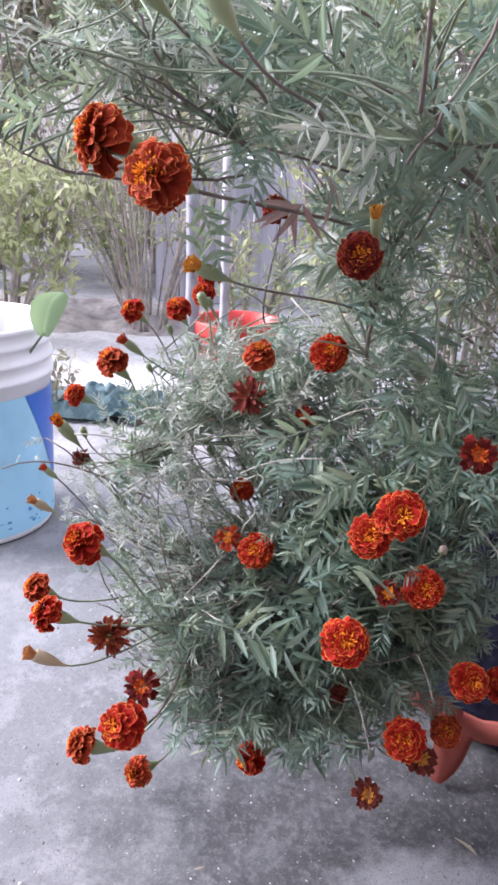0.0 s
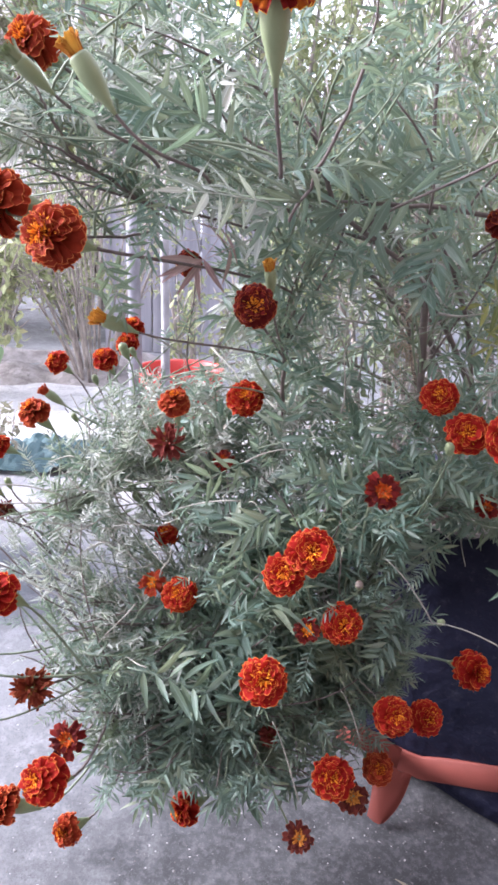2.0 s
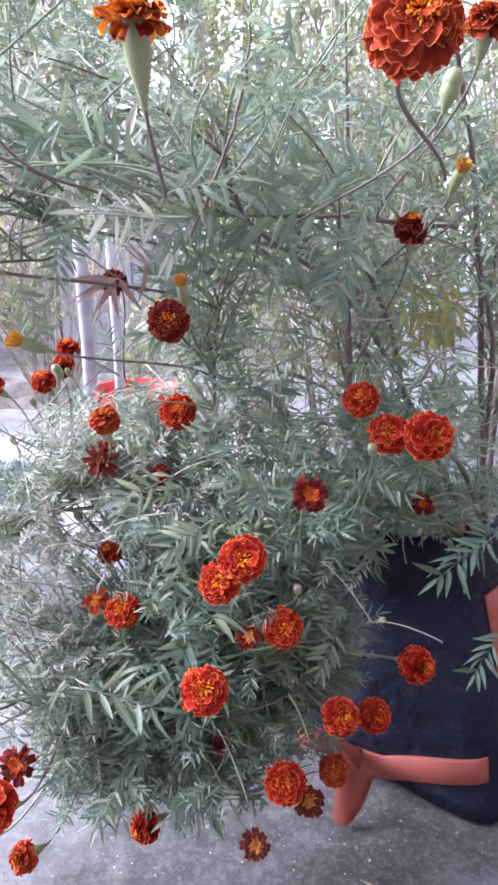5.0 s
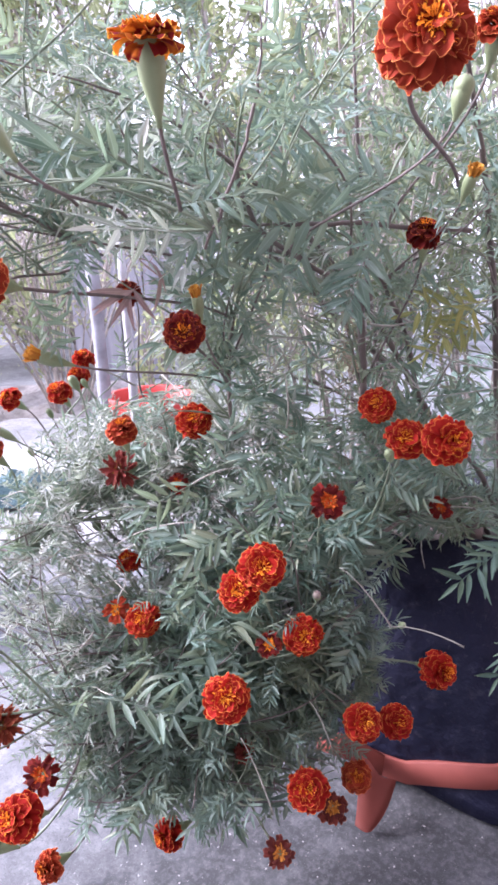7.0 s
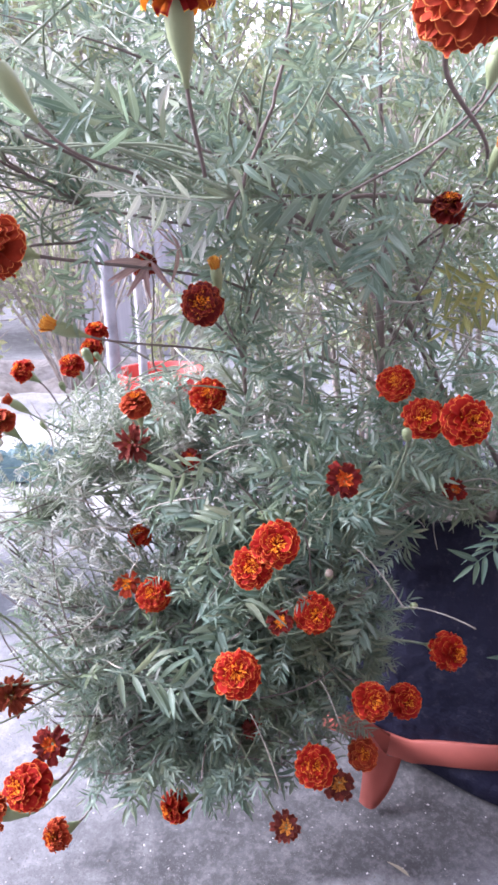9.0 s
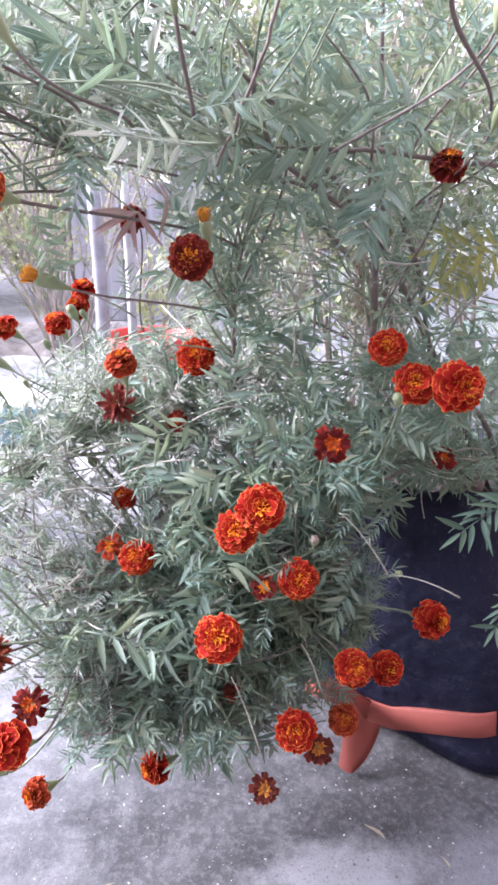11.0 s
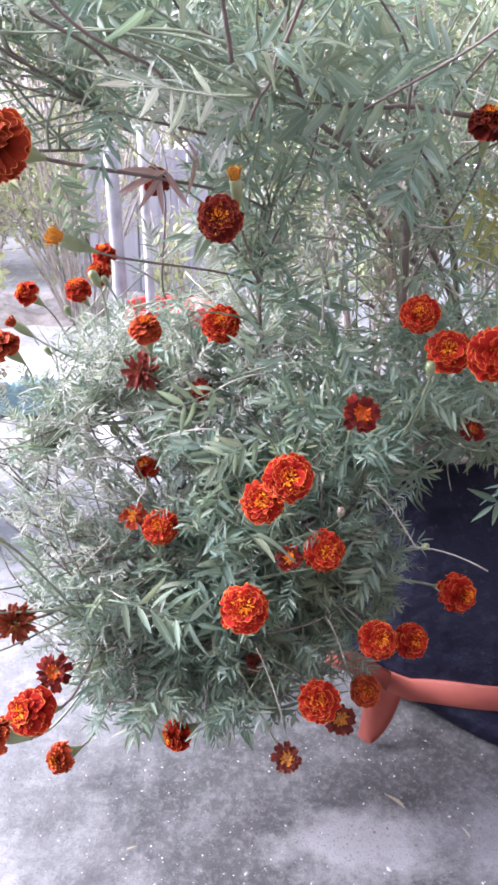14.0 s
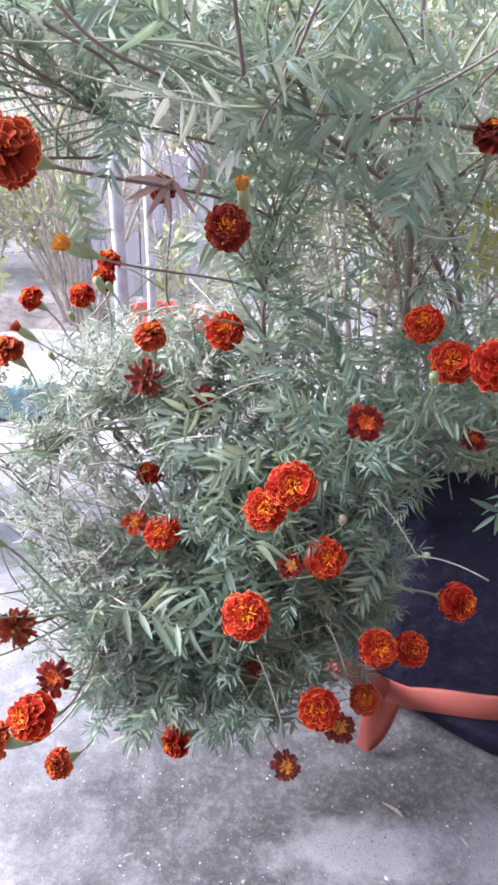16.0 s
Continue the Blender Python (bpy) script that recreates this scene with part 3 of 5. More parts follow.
# wooden stakes standing in the yard
stake_pale = plain("pale peeled stake wood", (0.36, 0.35, 0.365), 0.75, 0.2, 25, bump=0.3)
stake_grey = plain("grey stake wood", (0.25, 0.248, 0.275), 0.8, 0.25, 25, bump=0.4)
for x, y, w, h, mat, label in ((-0.146, 1.45, 0.011, 0.68, stake_pale, "thin pale wooden stake standing upright in the yard"), (-0.243, 1.62, 0.019, 0.66, stake_grey, "thicker grey wooden stake standing upright in the yard")):
    pts = [np.array((x + 0.004 * math.sin(3 * t), y + 0.01 * t, -0.01 + h * t)) for t in np.linspace(0, 1, 9)]
    v, f = tube(pts, w, w * 0.85, 8, 1 + 0.06 * np.sin(np.arange(9) * 2.1))
    tagged(piece("wooden_stake", mesh_from("wooden_stake", v, f), mat), label, "stake", "stakes")

# ---- bucket with a printed sleeve ----
def bucket(at):
    b = thing("plastic_bucket", at, "white plastic bucket with light blue printed sleeve, holding a seedling", "bucket")
    white = Mat("white bucket plastic", 0.38, 0.5)
    white.link(white.ramp(white.noise(14), (0.3, (0.80, 0.80, 0.82)), (0.7, (0.88, 0.88, 0.89))), "Base Color")
    prof = [(0.131, 0.0), (0.134, 0.006), (0.1405, 0.20), (0.1445, 0.283), (0.150, 0.285), (0.1505, 0.291), (0.1455, 0.294), (0.146, 0.312), (0.151, 0.314), (0.1515, 0.320),
            (0.1465, 0.323), (0.147, 0.340), (0.151, 0.342), (0.1515, 0.348), (0.148, 0.351), (0.149, 0.366), (0.153, 0.368), (0.154, 0.374), (0.151, 0.377),
            (0.145, 0.374), (0.143, 0.36), (0.137, 0.20), (0.13, 0.012), (0.05, 0.010)]
    v, f = lathe(prof, 56)
    piece("body", mesh_from("body", v, f), white.m, b)

    def sleeve(name, a0, a1, z0, z1, mat, label, lift=0.0012, slant=0.0):
        n, rows = max(4, int((a1 - a0) / 4)), 10 if slant else 1
        vs, fs = [], []
        for j in range(rows + 1):
            z = z0 + (z1 - z0) * j / rows
            r = 0.134 + (z - 0.006) * (0.0065 / 0.194) + lift
            s = slant * (1 - j / rows)
            for k in range(n + 1):
                a = radians(a0 + s + (a1 - a0 - s) * k / n)
                vs.append((r * math.cos(a), r * math.sin(a), z))
        for j in range(rows):
            for k in range(n):
                p = j * (n + 1) + k
                fs.append((p, p + 1, p + n + 2, p + n + 1))
        piece(name, mesh_from(name, vs, fs), mat, b, label)

    light = plain("light blue print", (0.36, 0.66, 0.84), 0.35, 0.10, 12)
    deep = plain("deep blue print", (0.025, 0.14, 0.56), 0.35, 0.12, 12)
    sleeve("sleeve", -150, 60, 0.012, 0.262, light, "light blue printed sleeve")
    sleeve("sleeve_panel", -25, 60, 0.085, 0.262, deep, "deep blue printed panel", 0.0022, 32.0)
    scrawl = plain("mid blue print", (0.06, 0.26, 0.52), 0.4, 0.2, 60)
    for k in range(40):
        a, z = rng.uniform(-95, 5), rng.uniform(0.022, 0.075)
        sleeve("print_bar", a, a + rng.uniform(1.0, 4), z, z + rng.uniform(0.001, 0.007), scrawl, "blue printed shape", 0.0024)
    soil_v, soil_f = lathe([(0.002, 0.30), (0.08, 0.298), (0.1415, 0.292), (0.1415, 0.27)], 32)
    soil_v[:, 2] += 0.004 * np.sin(soil_v[:, 0] * 90) * np.cos(soil_v[:, 1] * 70)
    piece("soil", mesh_from("soil", soil_v, soil_f[:-2] + [tuple(range(32))]), soil_mat.m, b, "dark potting soil")
    return b


BUCKET = bucket((-0.556, 1.085, 0.0))
seedling = thing("seedling", (-0.477, 1.06, 0.293), "young plant with broad soft green leaves growing in the bucket", "plant")
broad = leaf_material("broad soft leaf", (0.17, 0.28, 0.13), (0.21, 0.33, 0.16), (0.27, 0.39, 0.21), (0.27, 0.38, 0.20), 0.5, 0.45)
for base, tip, wd, bend in (((0.088, -0.03, 0.072), (0.106, -0.03, 0.172), 0.052, 0.025), ((0.03, -0.05, 0.03), (-0.02, -0.07, 0.070), 0.040, 0.02), ((-0.03, 0.0, 0.03), (-0.08, -0.03, 0.075), 0.045, 0.02), ((0.02, 0.04, 0.03), (0.05, 0.06, 0.085), 0.040, 0.02)):
    p, q = np.array(base), np.array(tip)
    side = unit(np.cross(q - p, (0.2, -1, 0.2)))
    vs, fs, uvs = [], [], []
    for i in range(11):
        t = i / 10
        c = p + (q - p) * (t - 0.25 * t * t) * 1.25 + np.array((bend, -0.01, -0.02)) * t ** 2.2
        w = wd * 0.5 * max(0.05, math.sin(math.pi * min(1, 0.04 + t * 0.97)) ** 0.55)
        for j in range(5):
            u = j / 4
            vs.append(c + side * w * (2 * u - 1) + np.array((0, -1, 0.2)) * (0.3 * w * (2 * u - 1) ** 2 + 0.0015 * math.sin(9 * t + 5 * u)))
            uvs.append((u, t))
    for i in range(10):
        for j in range(4):
            a = 5 * i + j
            fs.append((a, a + 1, a + 6, a + 5))
    piece("leaf", mesh_from("leaf", vs, fs, uvs), broad, seedling)
    sv, sf = tube([np.array((0, 0, -0.01)), p * (0.5, 0.5, 0.3), p + (q - p) * 0.05], 0.003, 0.002, 5)
    piece("stalk", mesh_from("stalk", sv, sf), STEM, seedling)

# ---- red plastic pot behind the bush ----
red = plain("faded red plastic", (0.52, 0.045, 0.035), 0.45, 0.12, 20)
red_pot = thing("plastic_pot", (-0.13, 1.66, 0), "faded red plastic plant pot standing behind the marigold", "plant pot")
v, f = lathe([(0.076, 0), (0.079, 0.006), (0.101, 0.250), (0.109, 0.252), (0.111, 0.259), (0.112, 0.284), (0.110, 0.288), (0.106, 0.285), (0.102, 0.24), (0.098, 0.225), (0.02, 0.23)], 40)
piece("body", mesh_from("body", v, f), red, red_pot)
v, f = lathe([(0.002, 0.250), (0.06, 0.246), (0.1012, 0.240), (0.1005, 0.228)], 32)
piece("soil", mesh_from("soil", v, f), soil_mat.m, red_pot)

# ---- crumpled teal cloth on the ground ----
teal = Mat("teal tarpaulin", 0.55, 0.4)
teal.link(teal.ramp(teal.noise(9), (0.3, (0.035, 0.075, 0.082)), (0.7, (0.085, 0.16, 0.17))), "Base Color").bump(teal.noise(28, 6, 0.7), 1.0, 0.012)
bm = bmesh.new()
bmesh.ops.create_grid(bm, x_segments=60, y_segments=40, size=1)
for v in bm.verts:
    x, y = v.co.x, v.co.y
    h = 0.05 * abs(noise.noise(Vector((x * 2.3, y * 2.6, 3)))) + 0.03 * abs(noise.noise(Vector((x * 6, y * 5, 7)))) + 0.05 * max(0, 1 - x * x - y * y)
    edge = 1 + 0.18 * noise.noise(Vector((x * 2, y * 2, 11)))
    v.co = Vector((-0.50 + 0.17 * x * edge, 1.72 + 0.12 * y * edge, 0.006 + h * 0.7 + 0.012 * abs(noise.noise(Vector((x * 11, y * 9, 5))))))
bmesh.ops.solidify(bm, geom=bm.faces[:], thickness=0.002)
tagged(part("tarpaulin", bm, teal.m, None), "crumpled teal plastic tarpaulin lying on the concrete", "tarpaulin")


# ---- shrubs and twigs at the far side ----
def simple_leaf(at, along, up, ln, wd):
    x = unit(along)
    y = unit(np.cross(up, x))
    z = np.cross(x, y)
    at = np.asarray(at)
    v = [at, at + x * ln * 0.45 + y * wd * 0.5 + z * wd * 0.15, at + x * ln - z * ln * 0.12, at + x * ln * 0.45 - y * wd * 0.5 + z * wd * 0.15, at + x * ln * 0.5]
    return v, [(0, 4, 1), (1, 4, 2), (0, 3, 4), (3, 2, 4)], [(0.5, 0), (1, 0.5), (0.5, 1), (0, 0.5), (0.5, 0.5)]


def shrub(name, at, stems, height, spread, leaves, leaf_len, leaf_mat, wood, label, category, seed, twigs=5, lean=0.0, thick=0.012, low=0.15):
    r = np.random.default_rng(seed)
    t = thing(name, at, label, category)
    leaf_s = Soup()
    tips = []
    for k in range(stems):
        a = r.uniform(0, 6.283)
        sp = spread * r.uniform(0.25, 1)
        p0 = np.array((0.06 * math.cos(a), 0.06 * math.sin(a), -0.02))
        p3 = np.array((math.cos(a) * sp + lean, math.sin(a) * sp, height * r.uniform(0.65, 1.05)))
        c = bezier(p0, p0 + (p3 - p0) * (0.25, 0.25, 0.4), p3 - (p3 - p0) * (0.25, 0.25, 0.3) + r.normal(0, 0.05, 3) * height * 0.5, p3, 10)
        wood_s = Soup()
        wood_s.add(*tube(c, thick * r.uniform(0.6, 1.1), thick * 0.25, 5))
        tips.append(c)
        for j in range(twigs):
            i = int(r.integers(3, 9))
            d = unit(unit(c[i] - c[i - 1]) + r.normal(0, 0.6, 3))
            ln = height * r.uniform(0.12, 0.35)
            q = c[i] + np.linspace(0, 1, 6)[:, None] * d * ln + np.linspace(0, 1, 6)[:, None] ** 2 * np.array((0, 0, 0.2)) * ln
            wood_s.add(*tube(q, thick * 0.35, thick * 0.12, 4))
            tips.append(q)
        piece("stem", wood_s.mesh("stem"), wood, t)
    for k in range(leaves):
        c = tips[int(r.integers(len(tips)))]
        x = r.uniform(low, 1) * (len(c) - 1)
        i = min(len(c) - 2, int(x))
        p = c[i] + (c[i + 1] - c[i]) * (x - i)
        leaf_s.add(*simple_leaf(p + r.normal(0, leaf_len * 0.4, 3), unit(r.normal(0, 1, 3) + (0, 0, -0.1)), unit(r.normal(0, 0.7, 3) + (0, -0.3, 1)), leaf_len * r.uniform(0.6, 1.3), leaf_len * r.uniform(0.3, 0.55)))
    if leaves:
        tagged(piece("foliage", leaf_s.mesh("foliage"), leaf_mat, t), kind="stuff")
    return t


shrub("shrub", (-0.60, 2.75, 0.0), 26, 1.05, 0.48, 1100, 0.030, LEAF_FAR, TWIG, "bare-stemmed shrub with few yellowing leaves", "shrub", 1, 7, thick=0.0075)
shrub("shrub", (-1.10, 2.45, 0.0), 16, 0.72, 0.40, 2600, 0.045, LEAF_FAR, TWIG, "low shrub with yellow-green leaves", "shrub", 2, 6)
shrub("shrub", (-1.55, 3.0, 0.0), 16, 1.0, 0.5, 1600, 0.05, LEAF_FAR, TWIG, "low shrub with yellow-green leaves", "shrub", 3, 6)
shrub("shrub", (-0.18, 2.55, 0.0), 8, 0.45, 0.28, 420, 0.04, LEAF_FAR, TWIG, "small leafy shrub in front of the fence", "shrub", 4, 6)
shrub("shrub", (0.20, 2.05, 0.0), 14, 0.85, 0.26, 2200, 0.034, LEAF_FAR, TWIG, "sparse shrub with light olive leaves behind the marigold", "shrub", 9, 6, thick=0.007)
shrub("shrub", (0.42, 1.75, 0.0), 16, 1.10, 0.34, 3600, 0.036, LEAF_OLIVE, TWIG, "leafy shrub with olive green leaves behind the marigold", "shrub", 5, 6, thick=0.008)
shrub("shrub", (0.85, 1.95, 0.0), 16, 1.15, 0.38, 3600, 0.036, LEAF_OLIVE, TWIG, "leafy shrub with olive green leaves behind the marigold", "shrub", 6, 6, thick=0.008)
for k, (x, y, h) in enumerate([(-0.95, 3.9, 0.7), (-1.5, 4.1, 0.9), (-0.45, 4.0, 0.75), (-2.1, 3.8, 0.9), (-1.2, 5.0, 1.3)]):
    shrub("shrub", (x, y, 0.0), 14, h, 0.42, 1500, 0.045, LEAF_DRY if k % 2 else LEAF_FAR, TWIG, "dry tangled shrub before the beige backdrop", "shrub", 70 + k, 7, thick=0.007, low=0.0)
shrub("weed", (-0.62, 1.62, 0.0), 12, 0.16, 0.12, 260, 0.03, LEAF_DRY, TWIG, "low dry weed growing from the concrete", "weed", 80, 4, thick=0.003, low=0.0)
for k, (x, y, h, s, lv) in enumerate([(-2.0, 4.4, 2.6, 1.0, 6600), (-0.9, 4.6, 2.9, 0.9, 7000), (-3.2, 5.0, 3.2, 1.3, 6000), (0.2, 4.7, 2.6, 0.8, 6400), (1.2, 4.4, 2.8, 0.8, 1200), (2.2, 4.8, 3.0, 1.0, 1200), (3.4, 5.0, 3.0, 1.2, 1600)]):
    shrub("tree", (x, y, 0.0), 11, h, s, lv, 0.07, LEAF_DRY if k % 2 == 0 else LEAF_FAR, TWIG, "tall thicket of grey twigs with dry sparse leaves", "tree", 20 + k, 8, thick=0.022)
for k in range(15):
    x = -9.5 + 1.35 * k
    shrub("tree", (x, 9.0 + 0.8 * math.sin(2.3 * k), 0.0), 12, 2.6 + 0.5 * math.sin(k * 1.7), 1.2, 1500, 0.16, LEAF_DRY if k % 3 else LEAF_FAR, BARK, "distant hazy brown tree", "tree", 50 + k, 6, thick=0.04, low=0.0)

# ---- navy grow bag with a terracotta strap ----
BAG = Vector((0.347, 0.748, 0.0))
navy = Mat("navy woven plastic", 0.6, 0.18)
nn = navy.noise(9, 5)
dust = navy.noise(130, 4, 0.7)
col = navy.ramp(nn, (0.3, (0.006, 0.0066, 0.017)), (0.7, (0.012, 0.013, 0.031)))
col = navy.mix(navy.ramp(dust, (0.58, (0, 0, 0)), (0.76, (0.30, 0.30, 0.30))), col, (0.11, 0.11, 0.135))
scuff = navy.noise(24, 7, 0.75)
col = navy.mix(navy.ramp(scuff, (0.58, (0, 0, 0)), (0.70, (0.22, 0.22, 0.22))), col, (0.085, 0.085, 0.11))
navy.link(col, "Base Color").bump(navy.math("ADD", navy.noise(40, 4), navy.math("MULTIPLY", navy.noise(11, 3), 2.0)), 0.8, 0.008)
peat = plain("dark potting soil", (0.075, 0.063, 0.055), 0.95, 0.5, 70, bump=0.9)
bag = thing("grow_bag", BAG, "navy grow bag with folded rim and terracotta strap", "plant pot")


def bag_radius(a, z):
    d = a - math.atan2(-0.803, -0.596)
    side = 0.150 * (1 - 0.19 * z / 0.3) / (abs(math.cos(d)) ** 9 + abs(math.sin(d)) ** 9) ** (1 / 9)
    return side + 0.012 * math.sin(math.pi * min(1, z / 0.34)) + 0.004 * math.sin(3 * a + 9 * z) + 0.0035 * math.sin(7 * a - 14 * z) - 0.004 * math.exp(-((z - 0.05) / 0.03) ** 2)


vs, fs = [], []
SID, levels = 96, [0.0, 0.004, 0.02, 0.04, 0.06, 0.08, 0.10, 0.13, 0.16, 0.19, 0.22, 0.262, 0.268, 0.276, 0.295, 0.311, 0.314]
for i, z in enumerate(levels):
    for k in range(SID):
        a = 2 * math.pi * k / SID
        r = bag_radius(a, z) * (0.96 if i == 0 else 1) + (0.006 + 0.003 * math.sin(5 * a) if i >= 12 else 0) - (0.004 if i == len(levels) - 1 else 0)
        vs.append((r * math.cos(a), r * math.sin(a), z + (0.006 * math.sin(4 * a + 1) + 0.003 * math.sin(11 * a) if i >= 12 else 0)))
for z, dr in ((0.310, 0.010), (0.26, 0.014)):
    for k in range(SID):
        a = 2 * math.pi * k / SID
        r = bag_radius(a, z) - dr
        vs.append((r * math.cos(a), r * math.sin(a), z))
for i in range(len(levels) + 1):
    for k in range(SID):
        k2 = (k + 1) % SID
        fs.append((i * SID + k, i * SID + k2, (i + 1) * SID + k2, (i + 1) * SID + k))
fs.append(tuple(range(SID))[::-1])
vs = [(x - 0.09 * z, y + 0.067 * z, z) for x, y, z in vs]  # it leans a little
piece("bag", mesh_from("bag", vs, fs), navy.m, bag)
v, f = lathe([(0.002, 0.288), (0.06, 0.286), (0.12, 0.28), (0.151, 0.272), (0.151, 0.26)], 48)
for q in v:
    grow = (bag_radius(math.atan2(q[1], q[0]), 0.27) - 0.012) / 0.151
    q[0] *= grow
    q[1] *= grow
v[:, 2] += 0.004 * np.sin(v[:, 0] * 80) * np.cos(v[:, 1] * 66)
v[:, 0] -= 0.09 * v[:, 2]
v[:, 1] += 0.067 * v[:, 2]
piece("soil", mesh_from("soil", v, f), peat, bag, "dark soil with dry litter")
terracotta = plain("terracotta plastic strap", (0.255, 0.060, 0.044), 0.7, 0.10, 25)
FRONT = math.atan2(-0.803, -0.596)  # the way the bag's front panel faces
CORNER = FRONT + math.pi / 4


def webbing(name, stations, label):
    """A flat band with rounded edges through stations: pairs of (lower edge, upper edge, outward)."""
    vs, fs = [], []
    for lo, hi, out in stations:
        for u, lift in ((0.0, 0.0012), (0.07, 0.0040), (0.93, 0.0040), (1.0, 0.0012), (0.5, -0.001)):
            vs.append(np.array(lo) + (np.array(hi) - np.array(lo)) * u + np.array(out) * lift)
    for k in range(len(stations) - 1):
        p, q = 5 * k, 5 * k + 5
        for i in range(5):
            j = (i + 1) % 5
            fs.append((p + i, q + i, q + j, p + j))
    fs += [(0, 1, 2, 3, 4), tuple(5 * (len(stations) - 1) + i for i in (4, 3, 2, 1, 0))]
    return piece(name, mesh_from(name, vs, fs), terracotta, bag, label)


def on_bag(a, z):
    return np.array((bag_radius(a, z) * math.cos(a) - 0.09 * z, bag_radius(a, z) * math.sin(a) + 0.067 * z, z))


edge = on_bag(CORNER, 0.05)
rows = []
for k in range(26):
    a = CORNER - 0.02 - (CORNER - 0.02 - FRONT + 0.42) * k / 25
    s_ = math.hypot(*(on_bag(a, 0.05) - edge)[:2])
    mid = max(0.020, 0.073 - 0.42 * s_) + 0.0012 * math.sin(31 * s_)
    rows.append((on_bag(a, mid - 0.0165), on_bag(a, mid + 0.0165), (math.cos(FRONT), math.sin(FRONT), 0)))
for k, (x, y, z, w) in enumerate(((0.236, 0.612, 0.040, 0.030), (0.214, 0.604, 0.060, 0.026), (0.190, 0.602, 0.074, 0.022), (0.160, 0.604, 0.084, 0.018))):  # where it leaves the bag and twists up
    p = np.array((x, y, z)) - np.array(BAG)
    rows.append((p - (0, 0, w / 2), p + (0.004, 0.006 * k, w / 2), (-0.5, -0.8, 0.2)))
strap = webbing("strap", rows, "flat terracotta plastic strap")
webbing("side_strap", [(on_bag(CORNER + 0.10 + 0.01 * math.sin(20 * z), z), on_bag(CORNER + 0.34 + 0.01 * math.sin(20 * z), z), (0.803, -0.596, 0)) for z in np.linspace(0.012, 0.255, 12)][::-1], "upright terracotta strap round the corner")
# loose end of the strap, folded over and hanging to the ground
bm = bmesh.new()
grid = []
for i in range(11):
    t = i / 10
    row = []
    top = Vector((0.248, 0.590, 0.036)).lerp(Vector((0.208, 0.611, 0.066)), t)
    bot = Vector((0.212, 0.554, 0.006)).lerp(Vector((0.195, 0.562, 0.008)), t)
    for j in range(8):
        s = j / 7
        p = top.lerp(bot, s)
        p.y -= 0.010 * math.sin(math.pi * t) * (1 - 0.5 * s) + 0.008 * math.sin(math.pi * s)
        p.z += 0.003 * math.sin(2.5 * math.pi * t + 1) * (1 - s)
        row.append(bm.verts.new(p - BAG))
    grid.append(row)
for i in range(10):
    for j in range(7):
        bm.faces.new((grid[i][j], grid[i][j + 1], grid[i + 1][j + 1], grid[i + 1][j]))
bmesh.ops.solidify(bm, geom=bm.faces[:], thickness=0.0022)
part("loose_end", bm, terracotta, bag, "loose folded end of the strap")

# ---- the marigold bush ----
PLANT = thing("marigold_plant", (0.385, 0.725, 0.28), "bushy marigold with grey-green feathery leaves and rust-red flowers", "plant")
DARK_RED = "dark mahogany flower with a yellow middle"
SPENT = "spent flower, brown and withered"
RUSTY = "rust-orange double flower"
HALF = "small half-open flower"
flower("pompon", "rust", (-0.096, 0.387, 0.633), 0.040, -66, 10, PLANT, RUSTY)
flower("pompon", "rust", (-0.062, 0.368, 0.615), 0.041, -30, 12, PLANT, RUSTY)
flower("pompon", "crown", (0.050, 0.411, 0.576), 0.031, 3, 12, PLANT, DARK_RED)
flower("pompon", "red", (-0.127, 0.407, 0.363), 0.034, -42, 42, PLANT)
flower("pompon", "red", (-0.163, 0.420, 0.288), 0.031, -72, 25, PLANT)
flower("pompon", "rust", (-0.179, 0.440, 0.298), 0.026, -75, 35, PLANT)
flower("pompon", "red", (-0.097, 0.389, 0.212), 0.040, -32, 34, PLANT)
flower("pompon", "rust", (-0.141, 0.420, 0.155), 0.034, -78, 20, PLANT)
flower("pompon", "rust", (-0.098, 0.439, 0.110), 0.030, -40, 12, PLANT)
flower("withered", "spent", (-0.121, 0.438, 0.258), 0.038, -12, 30, PLANT, SPENT)
flower("daisy", "dark", (-0.094, 0.436, 0.209), 0.034, -5, 40, PLANT, DARK_RED)
flower("pompon", "red", (0.066, 0.390, 0.309), 0.039, -2, 36, PLANT)
flower("pompon", "red", (-0.005, 0.482, 0.323), 0.034, -8, 40, PLANT)
flower("daisy", "rust", (-0.031, 0.500, 0.324), 0.026, -15, 45, PLANT, HALF)
flower("pompon", "red", (0.096, 0.408, 0.405), 0.037, 4, 32, PLANT)
flower("pompon", "red", (0.079, 0.418, 0.381), 0.034, -10, 28, PLANT)
flower("pompon", "red", (0.129, 0.447, 0.322), 0.036, 2, 34, PLANT)
flower("daisy", "crown", (0.101, 0.437, 0.321), 0.025, -8, 50, PLANT, HALF)
flower("pompon", "red", (0.129, 0.427, 0.187), 0.039, 0, 44, PLANT)
flower("pompon", "rust", (0.182, 0.490, 0.140), 0.032, 5, 35, PLANT, RUSTY)
flower("daisy", "wilted", (0.154, 0.452, 0.142), 0.032, -5, 45, PLANT, SPENT)
flower("daisy", "wilted", (0.103, 0.414, 0.136), 0.029, 0, 50, PLANT, SPENT)
flower("pompon", "red", (0.178, 0.446, 0.236), 0.036, 8, 36, PLANT)
flower("pompon", "red", (0.211, 0.463, 0.222), 0.033, 12, 30, PLANT)
flower("pompon", "red", (0.252, 0.483, 0.258), 0.037, 28, 18, PLANT)
